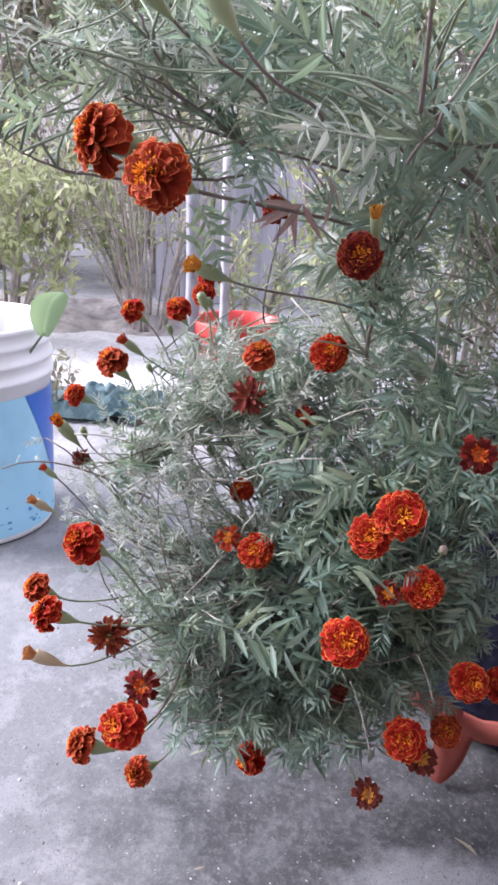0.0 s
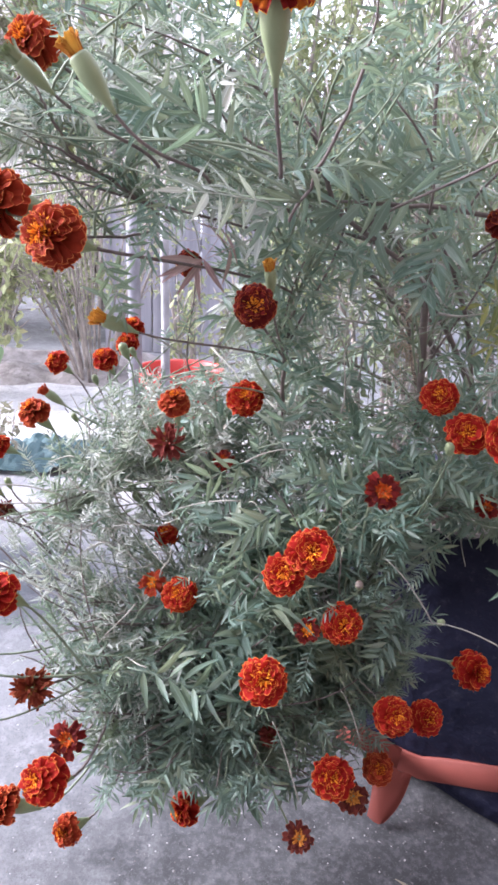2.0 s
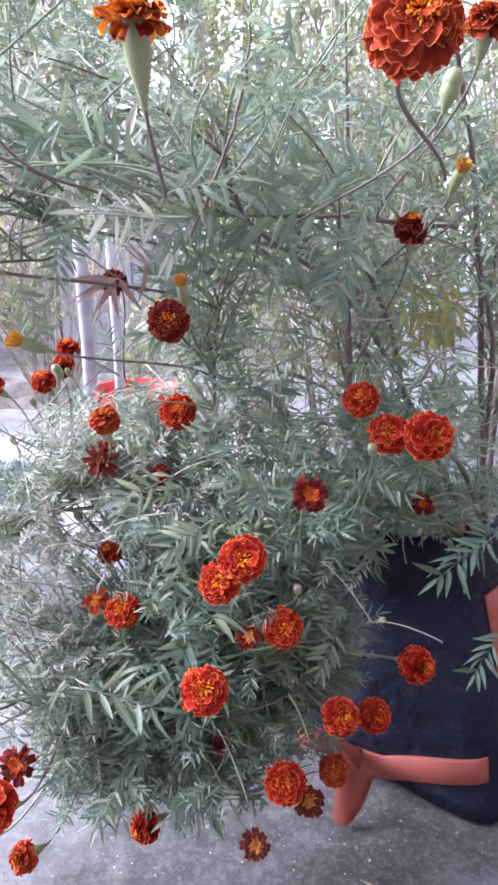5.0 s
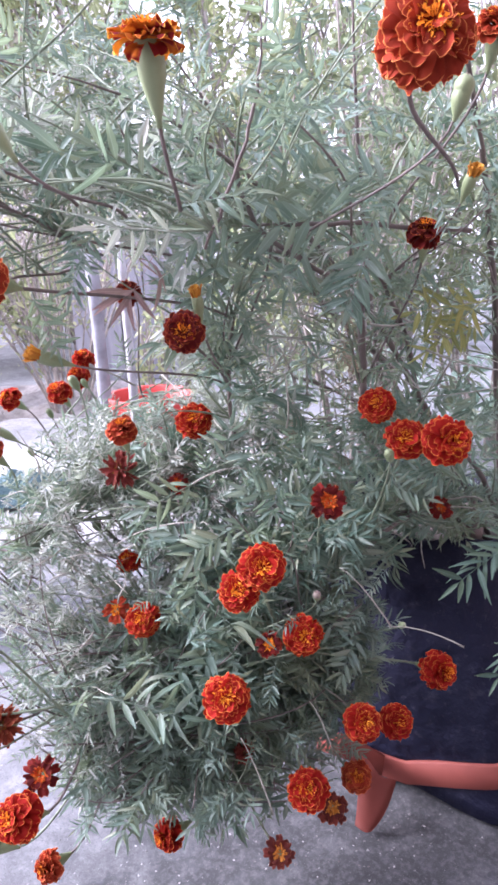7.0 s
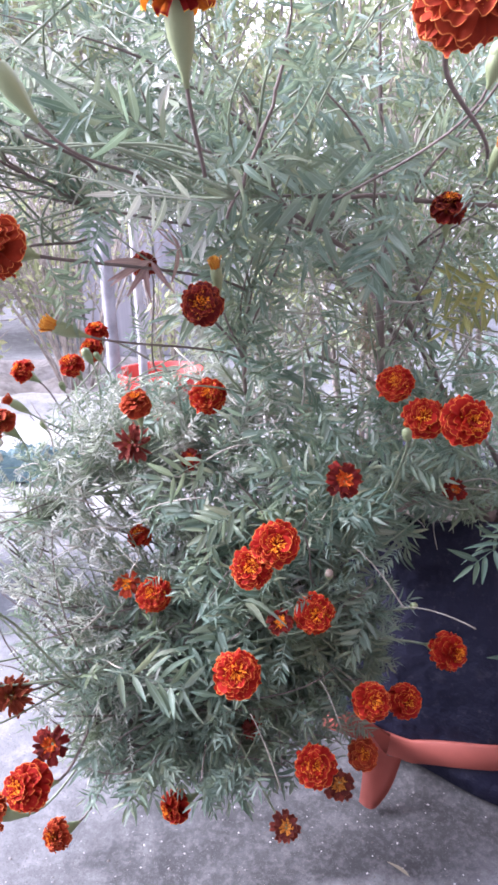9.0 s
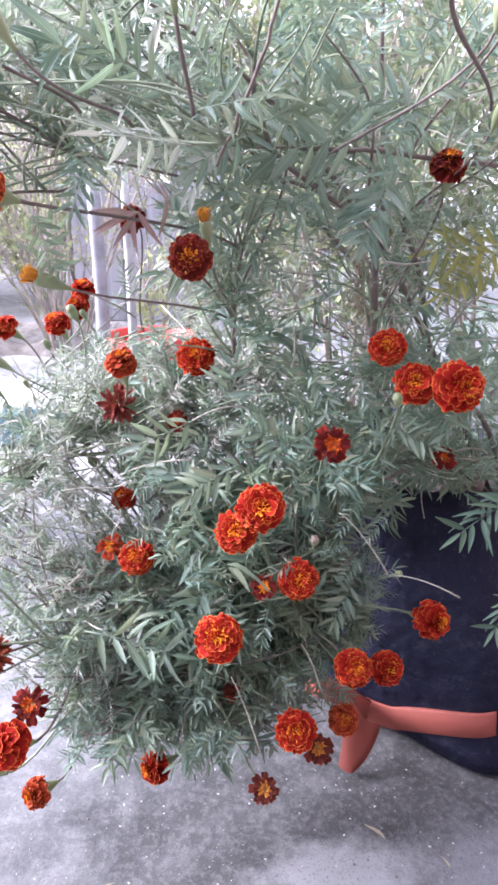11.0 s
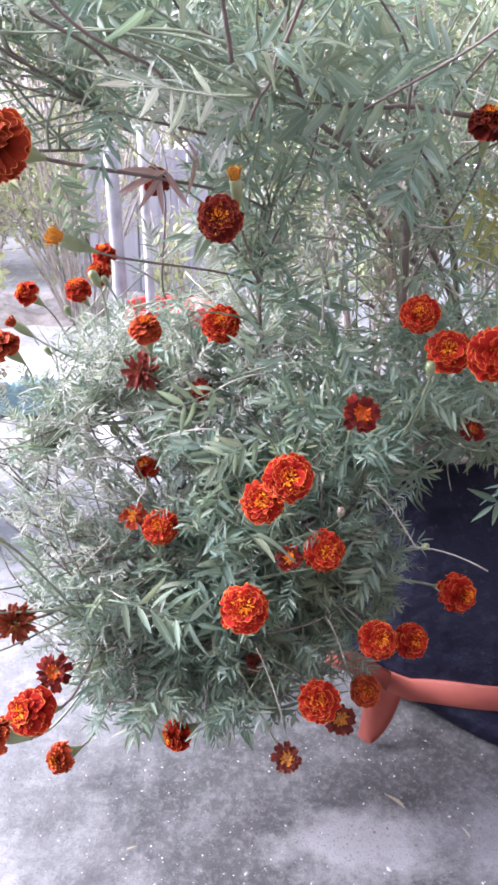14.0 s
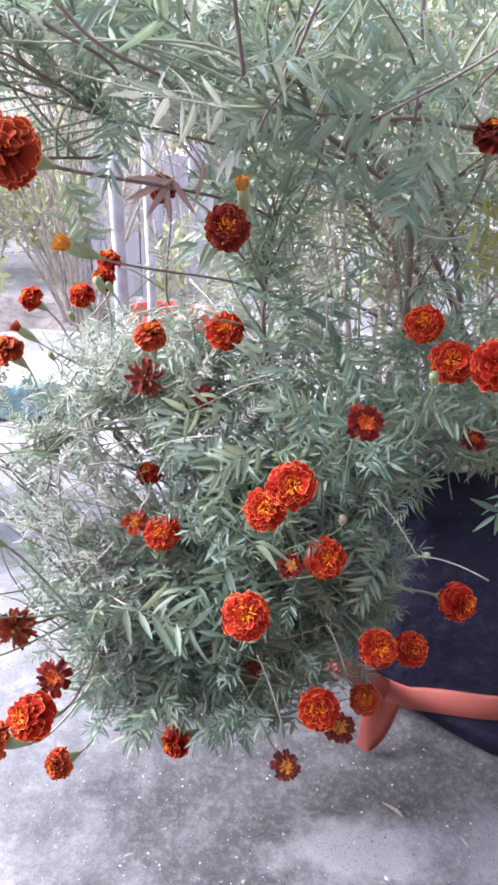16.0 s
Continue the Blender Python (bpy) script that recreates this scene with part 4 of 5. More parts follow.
flower("pompon", "red", (0.002, 0.486, 0.089), 0.034, -50, 5, PLANT)
flower("pompon", "rust", (-0.011, 0.498, 0.487), 0.027, -15, 68, PLANT, RUSTY)
flower("pompon", "red", (0.045, 0.547, 0.481), 0.036, 0, 35, PLANT)
flower("withered", "faded", (-0.020, 0.525, 0.447), 0.036, -20, 15, PLANT, "drooping faded pinkish-red flower")
flower("daisy", "dark", (0.028, 0.530, 0.430), 0.022, -10, 30, PLANT, DARK_RED)
flower("pompon", "red", (-0.023, 0.540, 0.351), 0.024, -30, 50, PLANT)
flower("pompon", "red", (-0.146, 0.646, 0.488), 0.027, -50, 40, PLANT)
flower("pompon", "red", (-0.110, 0.700, 0.482), 0.030, -35, 55, PLANT)
flower("pompon", "red", (-0.078, 0.660, 0.506), 0.026, -20, 45, PLANT)
flower("pompon", "red", (-0.075, 0.675, 0.521), 0.026, -10, 65, PLANT)
flower("tuft", "yellow", (-0.049, 0.420, 0.563), 0.020, -62, 22, PLANT, "half-open yellow bud with a long green calyx")
flower("pompon", "rust", (-0.145, 0.562, 0.457), 0.031, -55, 48, PLANT, RUSTY)
flower("pompon", "red", (-0.193, 0.600, 0.412), 0.025, -60, 30, PLANT)
flower("tuft", "blotched", (-0.193, 0.550, 0.400), 0.024, -50, 55, PLANT, HALF)
flower("tuft", "rust", (-0.133, 0.560, 0.478), 0.017, -70, 40, PLANT, HALF)
flower("tuft", "tan", (-0.170, 0.400, 0.264), 0.021, -75, 30, PLANT, "closed faded bud with a tan tip")
flower("daisy", "dark", (0.148, 0.431, 0.444), 0.032, 3, 30, PLANT, DARK_RED)
flower("pompon", "red", (0.191, 0.466, 0.507), 0.031, -15, 32, PLANT)
flower("pompon", "red", (0.230, 0.420, 0.490), 0.039, 10, 22, PLANT)
flower("pompon", "red", (0.210, 0.450, 0.484), 0.034, -10, 30, PLANT)
flower("pompon", "crown", (0.233, 0.500, 0.632), 0.029, -10, 62, PLANT, "dark flower with an orange crown")
flower("pompon", "rust", (0.164, 0.267, 0.704), 0.043, -4, 18, PLANT, "large full rust-red flower with orange edges")
flower("pompon", "rust", (0.243, 0.400, 0.743), 0.028, 5, 66, PLANT, RUSTY)
flower("goblet", "blotched", (0.053, 0.262, 0.707), 0.028, -12, 74, PLANT, "yellow flower with red blotches on a stout green calyx")
flower("tuft", "yellow", (0.251, 0.450, 0.670), 0.018, 10, 50, PLANT, HALF)
flower("pompon", "dark", (-0.008, 0.580, 0.593), 0.025, -10, 20, PLANT, DARK_RED)
flower("tuft", "yellow", (0.059, 0.422, 0.598), 0.016, -20, 70, PLANT, HALF)
flower("daisy", "dark", (0.271, 0.550, 0.386), 0.025, 0, 40, PLANT, DARK_RED)
flower("bud", "bud", (0.142, 0.455, 0.354), 0.014, -10, 55, PLANT, "closed pinkish bud")
flower("bud", "closed", (0.194, 0.435, 0.478), 0.015, -20, 50, PLANT, "closed green bud")
flower("bud", "closed", (0.217, 0.470, 0.313), 0.012, 10, 40, PLANT, "closed green bud")
flower("bud", "closed", (-0.072, 0.650, 0.503), 0.013, -40, 55, PLANT, "closed green bud")
flower("withered", "faded", (0.077, 0.470, 0.192), 0.022, 0, 5, PLANT, "small faded red flower deep in the leaves")
flower("tuft", "tan", (-0.206, 0.511, 0.339), 0.017, -60, 40, PLANT, "closed faded bud with a tan tip")
flower("tuft", "rust", (-0.206, 0.540, 0.358), 0.013, -70, 45, PLANT, HALF)
flower("withered", "dry", (-0.177, 0.556, 0.365), 0.020, -40, 40, PLANT, SPENT)
for at, size, az, el in (((-0.180, 0.574, 0.386), 0.014, -30, 70), ((-0.126, 0.620, 0.440), 0.012, -50, 60), ((-0.073, 0.609, 0.512), 0.019, -45, 62), ((-0.056, 0.568, 0.378), 0.017, -10, 50), ((-0.112, 0.655, 0.472), 0.014, -20, 60), ((0.111, 0.485, 0.652), 0.017, -30, 60), ((0.209, 0.351, 0.704), 0.022, 30, 70)):
    flower("bud", "closed", at, size, az, el, PLANT, "closed grey-green bud")

flower("tuft", "yellow", (-0.032, 0.308, 0.693), 0.022, -85, 56, PLANT, "half-open yellow bud with a long green calyx")
flower("tuft", "closed", (-0.061, 0.314, 0.692), 0.017, -45, 34, PLANT, "closed pale bud with a long green calyx")
flower("pompon", "rust", (-0.108, 0.499, 0.740), 0.040, -25, 15, PLANT, RUSTY)

# ---- single leaves that stand out at the bush's face: root, tip, kind (0 green, 1 reddened, 2 yellowing, 3 fresh) ----
FACE_LEAVES = []


def face_leaf(root, tip, shape=0, kind=0, turn=0.0):
    p, q = np.array(root), np.array(tip)
    up = unit(unit(np.array((0.055, -0.02, 0.615)) - p) + np.array((turn, 0, 0.15)))
    FACE_LEAVES.append((p, unit(q - p), up, float(np.linalg.norm(q - p)) * 0.92, shape, kind))


face_leaf((0.079, 0.435, 0.425), (0.039, 0.417, 0.409), 4)
face_leaf((0.051, 0.450, 0.460), (0.005, 0.432, 0.443), 7)
face_leaf((0.071, 0.455, 0.460), (0.078, 0.437, 0.506), 0)
face_leaf((0.156, 0.430, 0.430), (0.149, 0.412, 0.416), 0)
face_leaf((0.193, 0.450, 0.446), (0.168, 0.432, 0.445), 5)
face_leaf((0.143, 0.455, 0.342), (0.164, 0.437, 0.356), 6)
face_leaf((0.140, 0.460, 0.332), (0.153, 0.442, 0.358), 6)
face_leaf((0.120, 0.455, 0.431), (0.087, 0.437, 0.456), 4)
face_leaf((0.115, 0.455, 0.460), (0.105, 0.437, 0.431), 7)
face_leaf((0.130, 0.450, 0.338), (0.105, 0.432, 0.338), 5)
face_leaf((0.036, 0.430, 0.329), (0.058, 0.412, 0.359), 2)
face_leaf((0.180, 0.470, 0.305), (0.158, 0.452, 0.274), 4)
face_leaf((0.206, 0.475, 0.295), (0.181, 0.457, 0.294), 6)
face_leaf((0.107, 0.450, 0.299), (0.099, 0.432, 0.265), 3)
face_leaf((0.109, 0.440, 0.242), (0.124, 0.422, 0.228), 0)
face_leaf((0.067, 0.425, 0.242), (0.049, 0.407, 0.230), 0)
face_leaf((0.066, 0.430, 0.246), (0.043, 0.412, 0.250), 5)
face_leaf((0.112, 0.450, 0.197), (0.084, 0.432, 0.193), 5)
face_leaf((0.183, 0.475, 0.381), (0.159, 0.457, 0.355), 3)
face_leaf((0.188, 0.480, 0.324), (0.166, 0.462, 0.313), 5)
face_leaf((0.096, 0.460, 0.484), (0.083, 0.442, 0.464), 1)
face_leaf((0.134, 0.470, 0.490), (0.149, 0.452, 0.469), 4)
face_leaf((0.170, 0.480, 0.479), (0.186, 0.462, 0.457), 1)
face_leaf((0.024, 0.450, 0.417), (0.007, 0.432, 0.402), 3)
face_leaf((0.019, 0.440, 0.375), (-0.000, 0.422, 0.370), 5)
face_leaf((0.036, 0.440, 0.374), (0.020, 0.422, 0.355), 0)
face_leaf((0.134, 0.470, 0.384), (0.146, 0.452, 0.368), 5)
face_leaf((0.209, 0.490, 0.359), (0.187, 0.472, 0.342), 3)
face_leaf((0.145, 0.480, 0.247), (0.171, 0.462, 0.277), 3)
face_leaf((0.162, 0.470, 0.199), (0.142, 0.452, 0.244), 5)
face_leaf((0.093, 0.430, 0.656), (0.146, 0.410, 0.673), 5)
face_leaf((0.194, 0.470, 0.636), (0.164, 0.440, 0.588), 4)
face_leaf((-0.051, 0.430, 0.607), (-0.034, 0.410, 0.563), 5)
face_leaf((-0.002, 0.420, 0.647), (-0.018, 0.390, 0.599), 3)
face_leaf((0.029, 0.460, 0.625), (0.011, 0.440, 0.600), 12, 1)
face_leaf((0.036, 0.465, 0.612), (0.004, 0.450, 0.600), 12, 1)
face_leaf((-0.040, 0.420, 0.292), (0.040, 0.400, 0.287), 1)
face_leaf((0.277, 0.400, 0.423), (0.227, 0.380, 0.395), BROAD, 3)
face_leaf((0.280, 0.380, 0.361), (0.253, 0.360, 0.329), BROAD, 3)
face_leaf((0.290, 0.420, 0.421), (0.248, 0.400, 0.406), BROAD, 3)
face_leaf((0.300, 0.540, 0.580), (0.226, 0.520, 0.572), 1, 2)
face_leaf((0.300, 0.540, 0.560), (0.236, 0.520, 0.535), 3, 2)
face_leaf((0.300, 0.540, 0.584), (0.250, 0.520, 0.545), 1, 2)
face_leaf((0.107, 0.470, 0.415), (0.138, 0.450, 0.456), 1)
face_leaf((0.124, 0.450, 0.397), (0.133, 0.440, 0.434), 3)
face_leaf((0.190, 0.460, 0.449), (0.232, 0.440, 0.438), 1)
face_leaf((0.152, 0.470, 0.394), (0.110, 0.450, 0.384), 5)
face_leaf((0.050, 0.450, 0.400), (0.041, 0.430, 0.358), 0)
face_leaf((0.048, 0.400, 0.665), (0.003, 0.380, 0.689), 7)
face_leaf((0.161, 0.460, 0.648), (0.096, 0.440, 0.639), 4)
face_leaf((0.184, 0.450, 0.631), (0.153, 0.420, 0.581), 5)
face_leaf((-0.034, 0.400, 0.675), (0.000, 0.380, 0.677), 7)
face_leaf((-0.094, 0.420, 0.670), (-0.122, 0.400, 0.662), 7)
face_leaf((-0.125, 0.420, 0.656), (-0.158, 0.400, 0.644), 7)
face_leaf((0.152, 0.500, 0.185), (0.186, 0.500, 0.125), 6)
face_leaf((0.165, 0.500, 0.190), (0.196, 0.500, 0.150), 3)
face_leaf((0.120, 0.470, 0.190), (0.110, 0.455, 0.130), 0)
face_leaf((0.024, 0.352, 0.672), (-0.010, 0.340, 0.682), 12)
face_leaf((-0.036, 0.420, 0.686), (0.015, 0.400, 0.690), 0)
face_leaf((0.129, 0.500, 0.184), (0.149, 0.482, 0.166), 5)
face_leaf((0.150, 0.500, 0.194), (0.165, 0.482, 0.166), 3)
face_leaf((0.160, 0.510, 0.175), (0.185, 0.492, 0.160), 5)
face_leaf((0.133, 0.490, 0.176), (0.127, 0.472, 0.162), 0)
face_leaf((0.092, 0.450, 0.228), (0.080, 0.432, 0.211), 5)
face_leaf((0.188, 0.490, 0.239), (0.170, 0.472, 0.228), 3)
face_leaf((0.159, 0.480, 0.234), (0.142, 0.462, 0.215), 0)
face_leaf((0.171, 0.430, 0.663), (0.117, 0.415, 0.670), 4)
face_leaf((0.085, 0.420, 0.646), (0.049, 0.405, 0.627), 4)
face_leaf((0.008, 0.420, 0.691), (-0.029, 0.405, 0.669), 4)
face_leaf((-0.014, 0.430, 0.659), (-0.022, 0.415, 0.617), 5)
face_leaf((-0.018, 0.440, 0.637), (-0.011, 0.425, 0.613), 1)
face_leaf((-0.051, 0.460, 0.548), (-0.044, 0.445, 0.596), 0)
face_leaf((0.161, 0.470, 0.620), (0.158, 0.455, 0.588), 4)
face_leaf((0.200, 0.450, 0.628), (0.161, 0.435, 0.629), 7)
face_leaf((0.115, 0.420, 0.704), (0.105, 0.405, 0.666), 5)
face_leaf((0.192, 0.430, 0.668), (0.211, 0.415, 0.680), 4)
face_leaf((0.201, 0.440, 0.662), (0.175, 0.425, 0.640), 1)
face_leaf((0.224, 0.440, 0.658), (0.229, 0.425, 0.632), 1)
face_leaf((-0.025, 0.420, 0.667), (-0.037, 0.405, 0.656), 5)
face_leaf((0.036, 0.430, 0.686), (0.063, 0.415, 0.672), 3)
face_leaf((0.129, 0.470, 0.618), (0.105, 0.455, 0.604), 0)
face_leaf((0.158, 0.490, 0.569), (0.136, 0.475, 0.551), 1)
face_leaf((0.096, 0.480, 0.569), (0.115, 0.465, 0.552), 5)
face_leaf((0.071, 0.480, 0.569), (0.063, 0.465, 0.540), 5)

# woody limbs that fan out from the bag
O = np.array((0.385, 0.725, 0.278))
BOUGHS = []


def limb(r0, r1, *pts):
    p = [np.array(q, dtype=float) for q in pts]
    c = bezier(p[0], p[1], p[2], p[3], 26)
    c += np.concatenate([np.zeros((1, 3)), np.cumsum(rng.normal(0, 0.0007, (25, 3)), axis=0)])
    BOUGHS.append(c)
    v, f = tube(c - np.array(PLANT.location), r0 * 0.6, r1 * 0.65, 8, (1 + 0.07 * np.sin(np.arange(26) * 1.9 + len(BOUGHS))) * np.minimum(1, 0.25 + (25 - np.arange(26)) / 9))
    return piece("limb", mesh_from("limb", v, f), STEM_BROWN, PLANT, "woody brown limb")


limb(0.0075, 0.002, O, (0.27, 0.66, 0.40), (0.10, 0.56, 0.34), (-0.05, 0.47, 0.18))
limb(0.0065, 0.002, O + (-0.02, 0, 0), (0.26, 0.70, 0.42), (0.08, 0.60, 0.30), (0.02, 0.50, 0.12))
limb(0.0045, 0.0013, O + (-0.01, -0.01, 0), (0.26, 0.72, 0.50), (0.06, 0.64, 0.46), (-0.13, 0.55, 0.36))
limb(0.0045, 0.0013, O + (-0.03, 0.01, 0), (0.24, 0.76, 0.55), (0.05, 0.74, 0.50), (-0.12, 0.66, 0.44))
limb(0.0080, 0.0020, O + (-0.02, -0.02, 0), (0.22, 0.68, 0.40), (0.22, 0.67, 0.62), (0.20, 0.62, 0.95))
limb(0.0070, 0.0020, O + (0.00, -0.02, 0), (0.26, 0.66, 0.52), (0.16, 0.56, 0.72), (-0.06, 0.42, 0.74))
limb(0.0060, 0.0018, O + (-0.03, -0.02, 0), (0.26, 0.64, 0.46), (0.25, 0.56, 0.60), (0.16, 0.50, 0.64))
limb(0.0070, 0.0020, O + (0.02, 0, 0), (0.34, 0.64, 0.55), (0.28, 0.48, 0.72), (0.17, 0.33, 0.78))
limb(0.0065, 0.0020, O + (0.02, 0.01, 0), (0.38, 0.66, 0.50), (0.34, 0.56, 0.58), (0.27, 0.48, 0.62))
limb(0.0060, 0.0018, O + (0.01, -0.03, 0), (0.34, 0.62, 0.42), (0.28, 0.56, 0.46), (0.20, 0.50, 0.46))
limb(0.0060, 0.0018, O + (0.00, -0.03, 0), (0.30, 0.64, 0.38), (0.20, 0.54, 0.38), (0.12, 0.48, 0.28))
limb(0.0070, 0.0020, O + (0.03, 0.02, 0), (0.42, 0.74, 0.60), (0.42, 0.70, 0.80), (0.38, 0.62, 1.02))
limb(0.0060, 0.0018, O + (-0.01, 0.03, 0), (0.22, 0.82, 0.60), (0.10, 0.80, 0.75), (-0.02, 0.72, 0.88))
limb(0.0034, 0.0024, (0.165, 0.5, 0.603), (0.081, 0.47, 0.651), (0.088, 0.46, 0.673), (0.104, 0.45, 0.719))
limb(0.0034, 0.0024, (0.276, 0.52, 0.635), (0.211, 0.5, 0.643), (0.144, 0.48, 0.648), (0.081, 0.47, 0.645))
limb(0.0034, 0.0024, (0.241, 0.66, 0.357), (0.224, 0.64, 0.437), (0.209, 0.62, 0.518), (0.183, 0.6, 0.602))
limb(0.0034, 0.0024, (0.081, 0.58, 0.453), (0.076, 0.55, 0.5), (0.084, 0.52, 0.554), (0.089, 0.5, 0.58))
limb(0.0018, 0.0014, (-0.014, 0.5, 0.627), (-0.041, 0.45, 0.641), (-0.058, 0.42, 0.661), (-0.094, 0.4, 0.67))
limb(0.0018, 0.0014, (-0.061, 0.44, 0.656), (-0.068, 0.43, 0.666), (-0.078, 0.42, 0.685), (-0.084, 0.41, 0.709))
limb(0.0018, 0.0014, (-0.03, 0.5, 0.619), (-0.075, 0.46, 0.608), (-0.146, 0.44, 0.6), (-0.176, 0.43, 0.635))
limb(0.0018, 0.0014, (-0.121, 0.5, 0.72), (-0.133, 0.46, 0.674), (-0.135, 0.44, 0.656), (-0.151, 0.43, 0.673))
limb(0.0016, 0.0014, (0.068, 0.380, 0.628), (0.080, 0.352, 0.650), (0.102, 0.335, 0.690), (0.101, 0.332, 0.745))
limb(0.0045, 0.0060, (0.199, 0.555, 0.460), (0.197, 0.54, 0.51), (0.197, 0.55, 0.55), (0.194, 0.57, 0.60))
limb(0.0190, 0.0150, (0.337, 0.650, 0.262), (0.336, 0.642, 0.29), (0.334, 0.636, 0.32), (0.330, 0.632, 0.352))
limb(0.0050, 0.0018, (0.250, 0.66, 0.50), (0.14, 0.66, 0.62), (0.02, 0.65, 0.70), (-0.07, 0.63, 0.85))
limb(0.0040, 0.0016, (0.180, 0.62, 0.61), (0.02, 0.60, 0.65), (-0.09, 0.57, 0.70), (-0.15, 0.53, 0.79))
BOUGH_PTS = np.concatenate([c[4:] for c in BOUGHS])
BOUGH_DIR = np.concatenate([np.gradient(c, axis=0)[4:] for c in BOUGHS])

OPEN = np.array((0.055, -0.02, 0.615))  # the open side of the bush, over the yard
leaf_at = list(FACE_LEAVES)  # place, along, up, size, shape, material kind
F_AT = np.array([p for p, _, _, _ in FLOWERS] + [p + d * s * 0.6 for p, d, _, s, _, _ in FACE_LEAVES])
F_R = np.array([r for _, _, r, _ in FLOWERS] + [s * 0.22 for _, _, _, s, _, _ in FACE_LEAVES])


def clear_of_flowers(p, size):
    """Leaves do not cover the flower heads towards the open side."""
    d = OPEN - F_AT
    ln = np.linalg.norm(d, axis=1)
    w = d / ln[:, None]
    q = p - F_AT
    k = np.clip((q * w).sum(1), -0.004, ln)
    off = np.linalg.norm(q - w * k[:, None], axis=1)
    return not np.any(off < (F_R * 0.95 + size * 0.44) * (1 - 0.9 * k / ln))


HEM = ((-0.30, 0.30), (-0.20, 0.24), (-0.17, 0.09), (-0.14, 0.02), (-0.07, -0.015), (0.0, 0.0), (0.03, -0.01), (0.06, 0.01), (0.14, 0.025), (0.17, 0.04), (0.20, 0.09), (0.22, 0.17), (0.235, 0.25), (0.25, 0.29), (0.28, 0.34), (0.60, 0.36))


def outline_place(c):
    """Where c stands against the bush's outline as seen from its open side, and whether it hangs below the hem."""
    w = c - OPEN
    x, z = OPEN[0] + w[0] * 0.6 / w[1], OPEN[2] + w[2] * 0.6 / w[1]
    return x, z, z < np.interp(x, [q[0] for q in HEM], [q[1] for q in HEM])


def within_bush(c, loose=False):
    """Thins the leaves: none below the hem over the ground and the bag, few at the left shoulder."""
    if c[1] - OPEN[1] < 0.05:
        return True
    x, z, below = outline_place(c)
    if below:
        return False
    keep = 0.52
    if x < 0.02 and 0.49 < z < 0.63:
        keep = 0.07
    elif x < -0.05 and z >= 0.6:
        keep = 0.17 if z < 0.69 else 0.48
    elif 0.155 < x < 0.215 and 0.48 < z < 0.61:
        keep = 0.10
    elif 0.11 < x < 0.28 and 0.47 < z < 0.62:
        keep = 0.24
    elif x > 0.17 and z > 0.62:
        keep = 0.32
    elif z >= 0.52:
        keep = 0.43
    elif x < -0.09:
        keep = 0.36
    elif x < -0.02:
        keep = 0.50
    elif 0.225 < x < 0.34 and 0.315 < z < 0.36:
        keep = 0.22
    elif z < 0.25:
        keep = 0.68
    return rng.random() < (keep ** 0.6 if loose else keep)


def put_leaf(p, along, up, size, shape=None, kind=0):
    if shape is None and p[0] < -0.02 and p[2] < 0.56:
        shape = (3, 6, 5, 10, 2, 11)[int(rng.integers(6))]
    c = p + unit(along) * size * 0.5
    if np.linalg.norm(c - OPEN) < 0.20 or c[2] < 0.02:
        return
    rb = math.hypot(c[0] - BAG.x, c[1] - BAG.y)
    if c[2] < 0.30 and rb < bag_radius(math.atan2(c[1] - BAG.y, c[0] - BAG.x), 0.2) + 0.012:
        return
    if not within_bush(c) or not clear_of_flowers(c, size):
        return
    leaf_at.append((p, unit(along), up, size, int(rng.integers(12)) if shape is None else shape, kind))


def leafy(c, first, spacing, size, droop=0.1, kind=0):
    """Opposite pairs of leaves up a stem, each pair turned on the last, and a tuft at its tip."""
    seg = np.linalg.norm(np.diff(c, axis=0), axis=1)
    dist = np.concatenate([[0], np.cumsum(seg)])
    total = dist[-1]
    x, turn = first * total, rng.uniform(0, 3.14)
    while x < total:
        i = min(len(c) - 2, int(np.searchsorted(dist, x)) - 1 if x > 0 else 0)
        i = max(0, i)
        p = c[i] + (c[i + 1] - c[i]) * (x - dist[i]) / seg[i]
        d = unit(c[i + 1] - c[i])
        s = unit(np.cross(d, (0.3, 0.2, 0.9)))
        w = np.cross(s, d)
        near = 1 - 0.45 * (x / total) ** 2
        for sgn in (0, math.pi):
            if rng.random() < 0.08:
                continue
            o = s * math.cos(turn + sgn) + w * math.sin(turn + sgn)
            along = unit(o + d * rng.uniform(0.25, 0.8) + np.array((0, 0, -droop)) + rng.normal(0, 0.25, 3))
            up = unit(np.array((0, 0, 0.70)) + d * 0.45 + unit(OPEN - p) * 0.66 + rng.normal(0, 0.48, 3))
            put_leaf(p, along, up, size * near * rng.uniform(0.55, 1.25), None, kind)
        turn += math.pi / 2 + rng.normal(0, 0.2)
        x += spacing * rng.uniform(0.7, 1.3)
    for k in range(3):
        d = unit(c[-1] - c[-2])
        put_leaf(c[-1], unit(d + rng.normal(0, 0.5, 3)), unit(np.array((0, -0.4, 0.8)) + rng.normal(0, 0.3, 3)), size * rng.uniform(0.45, 0.8), None, kind)


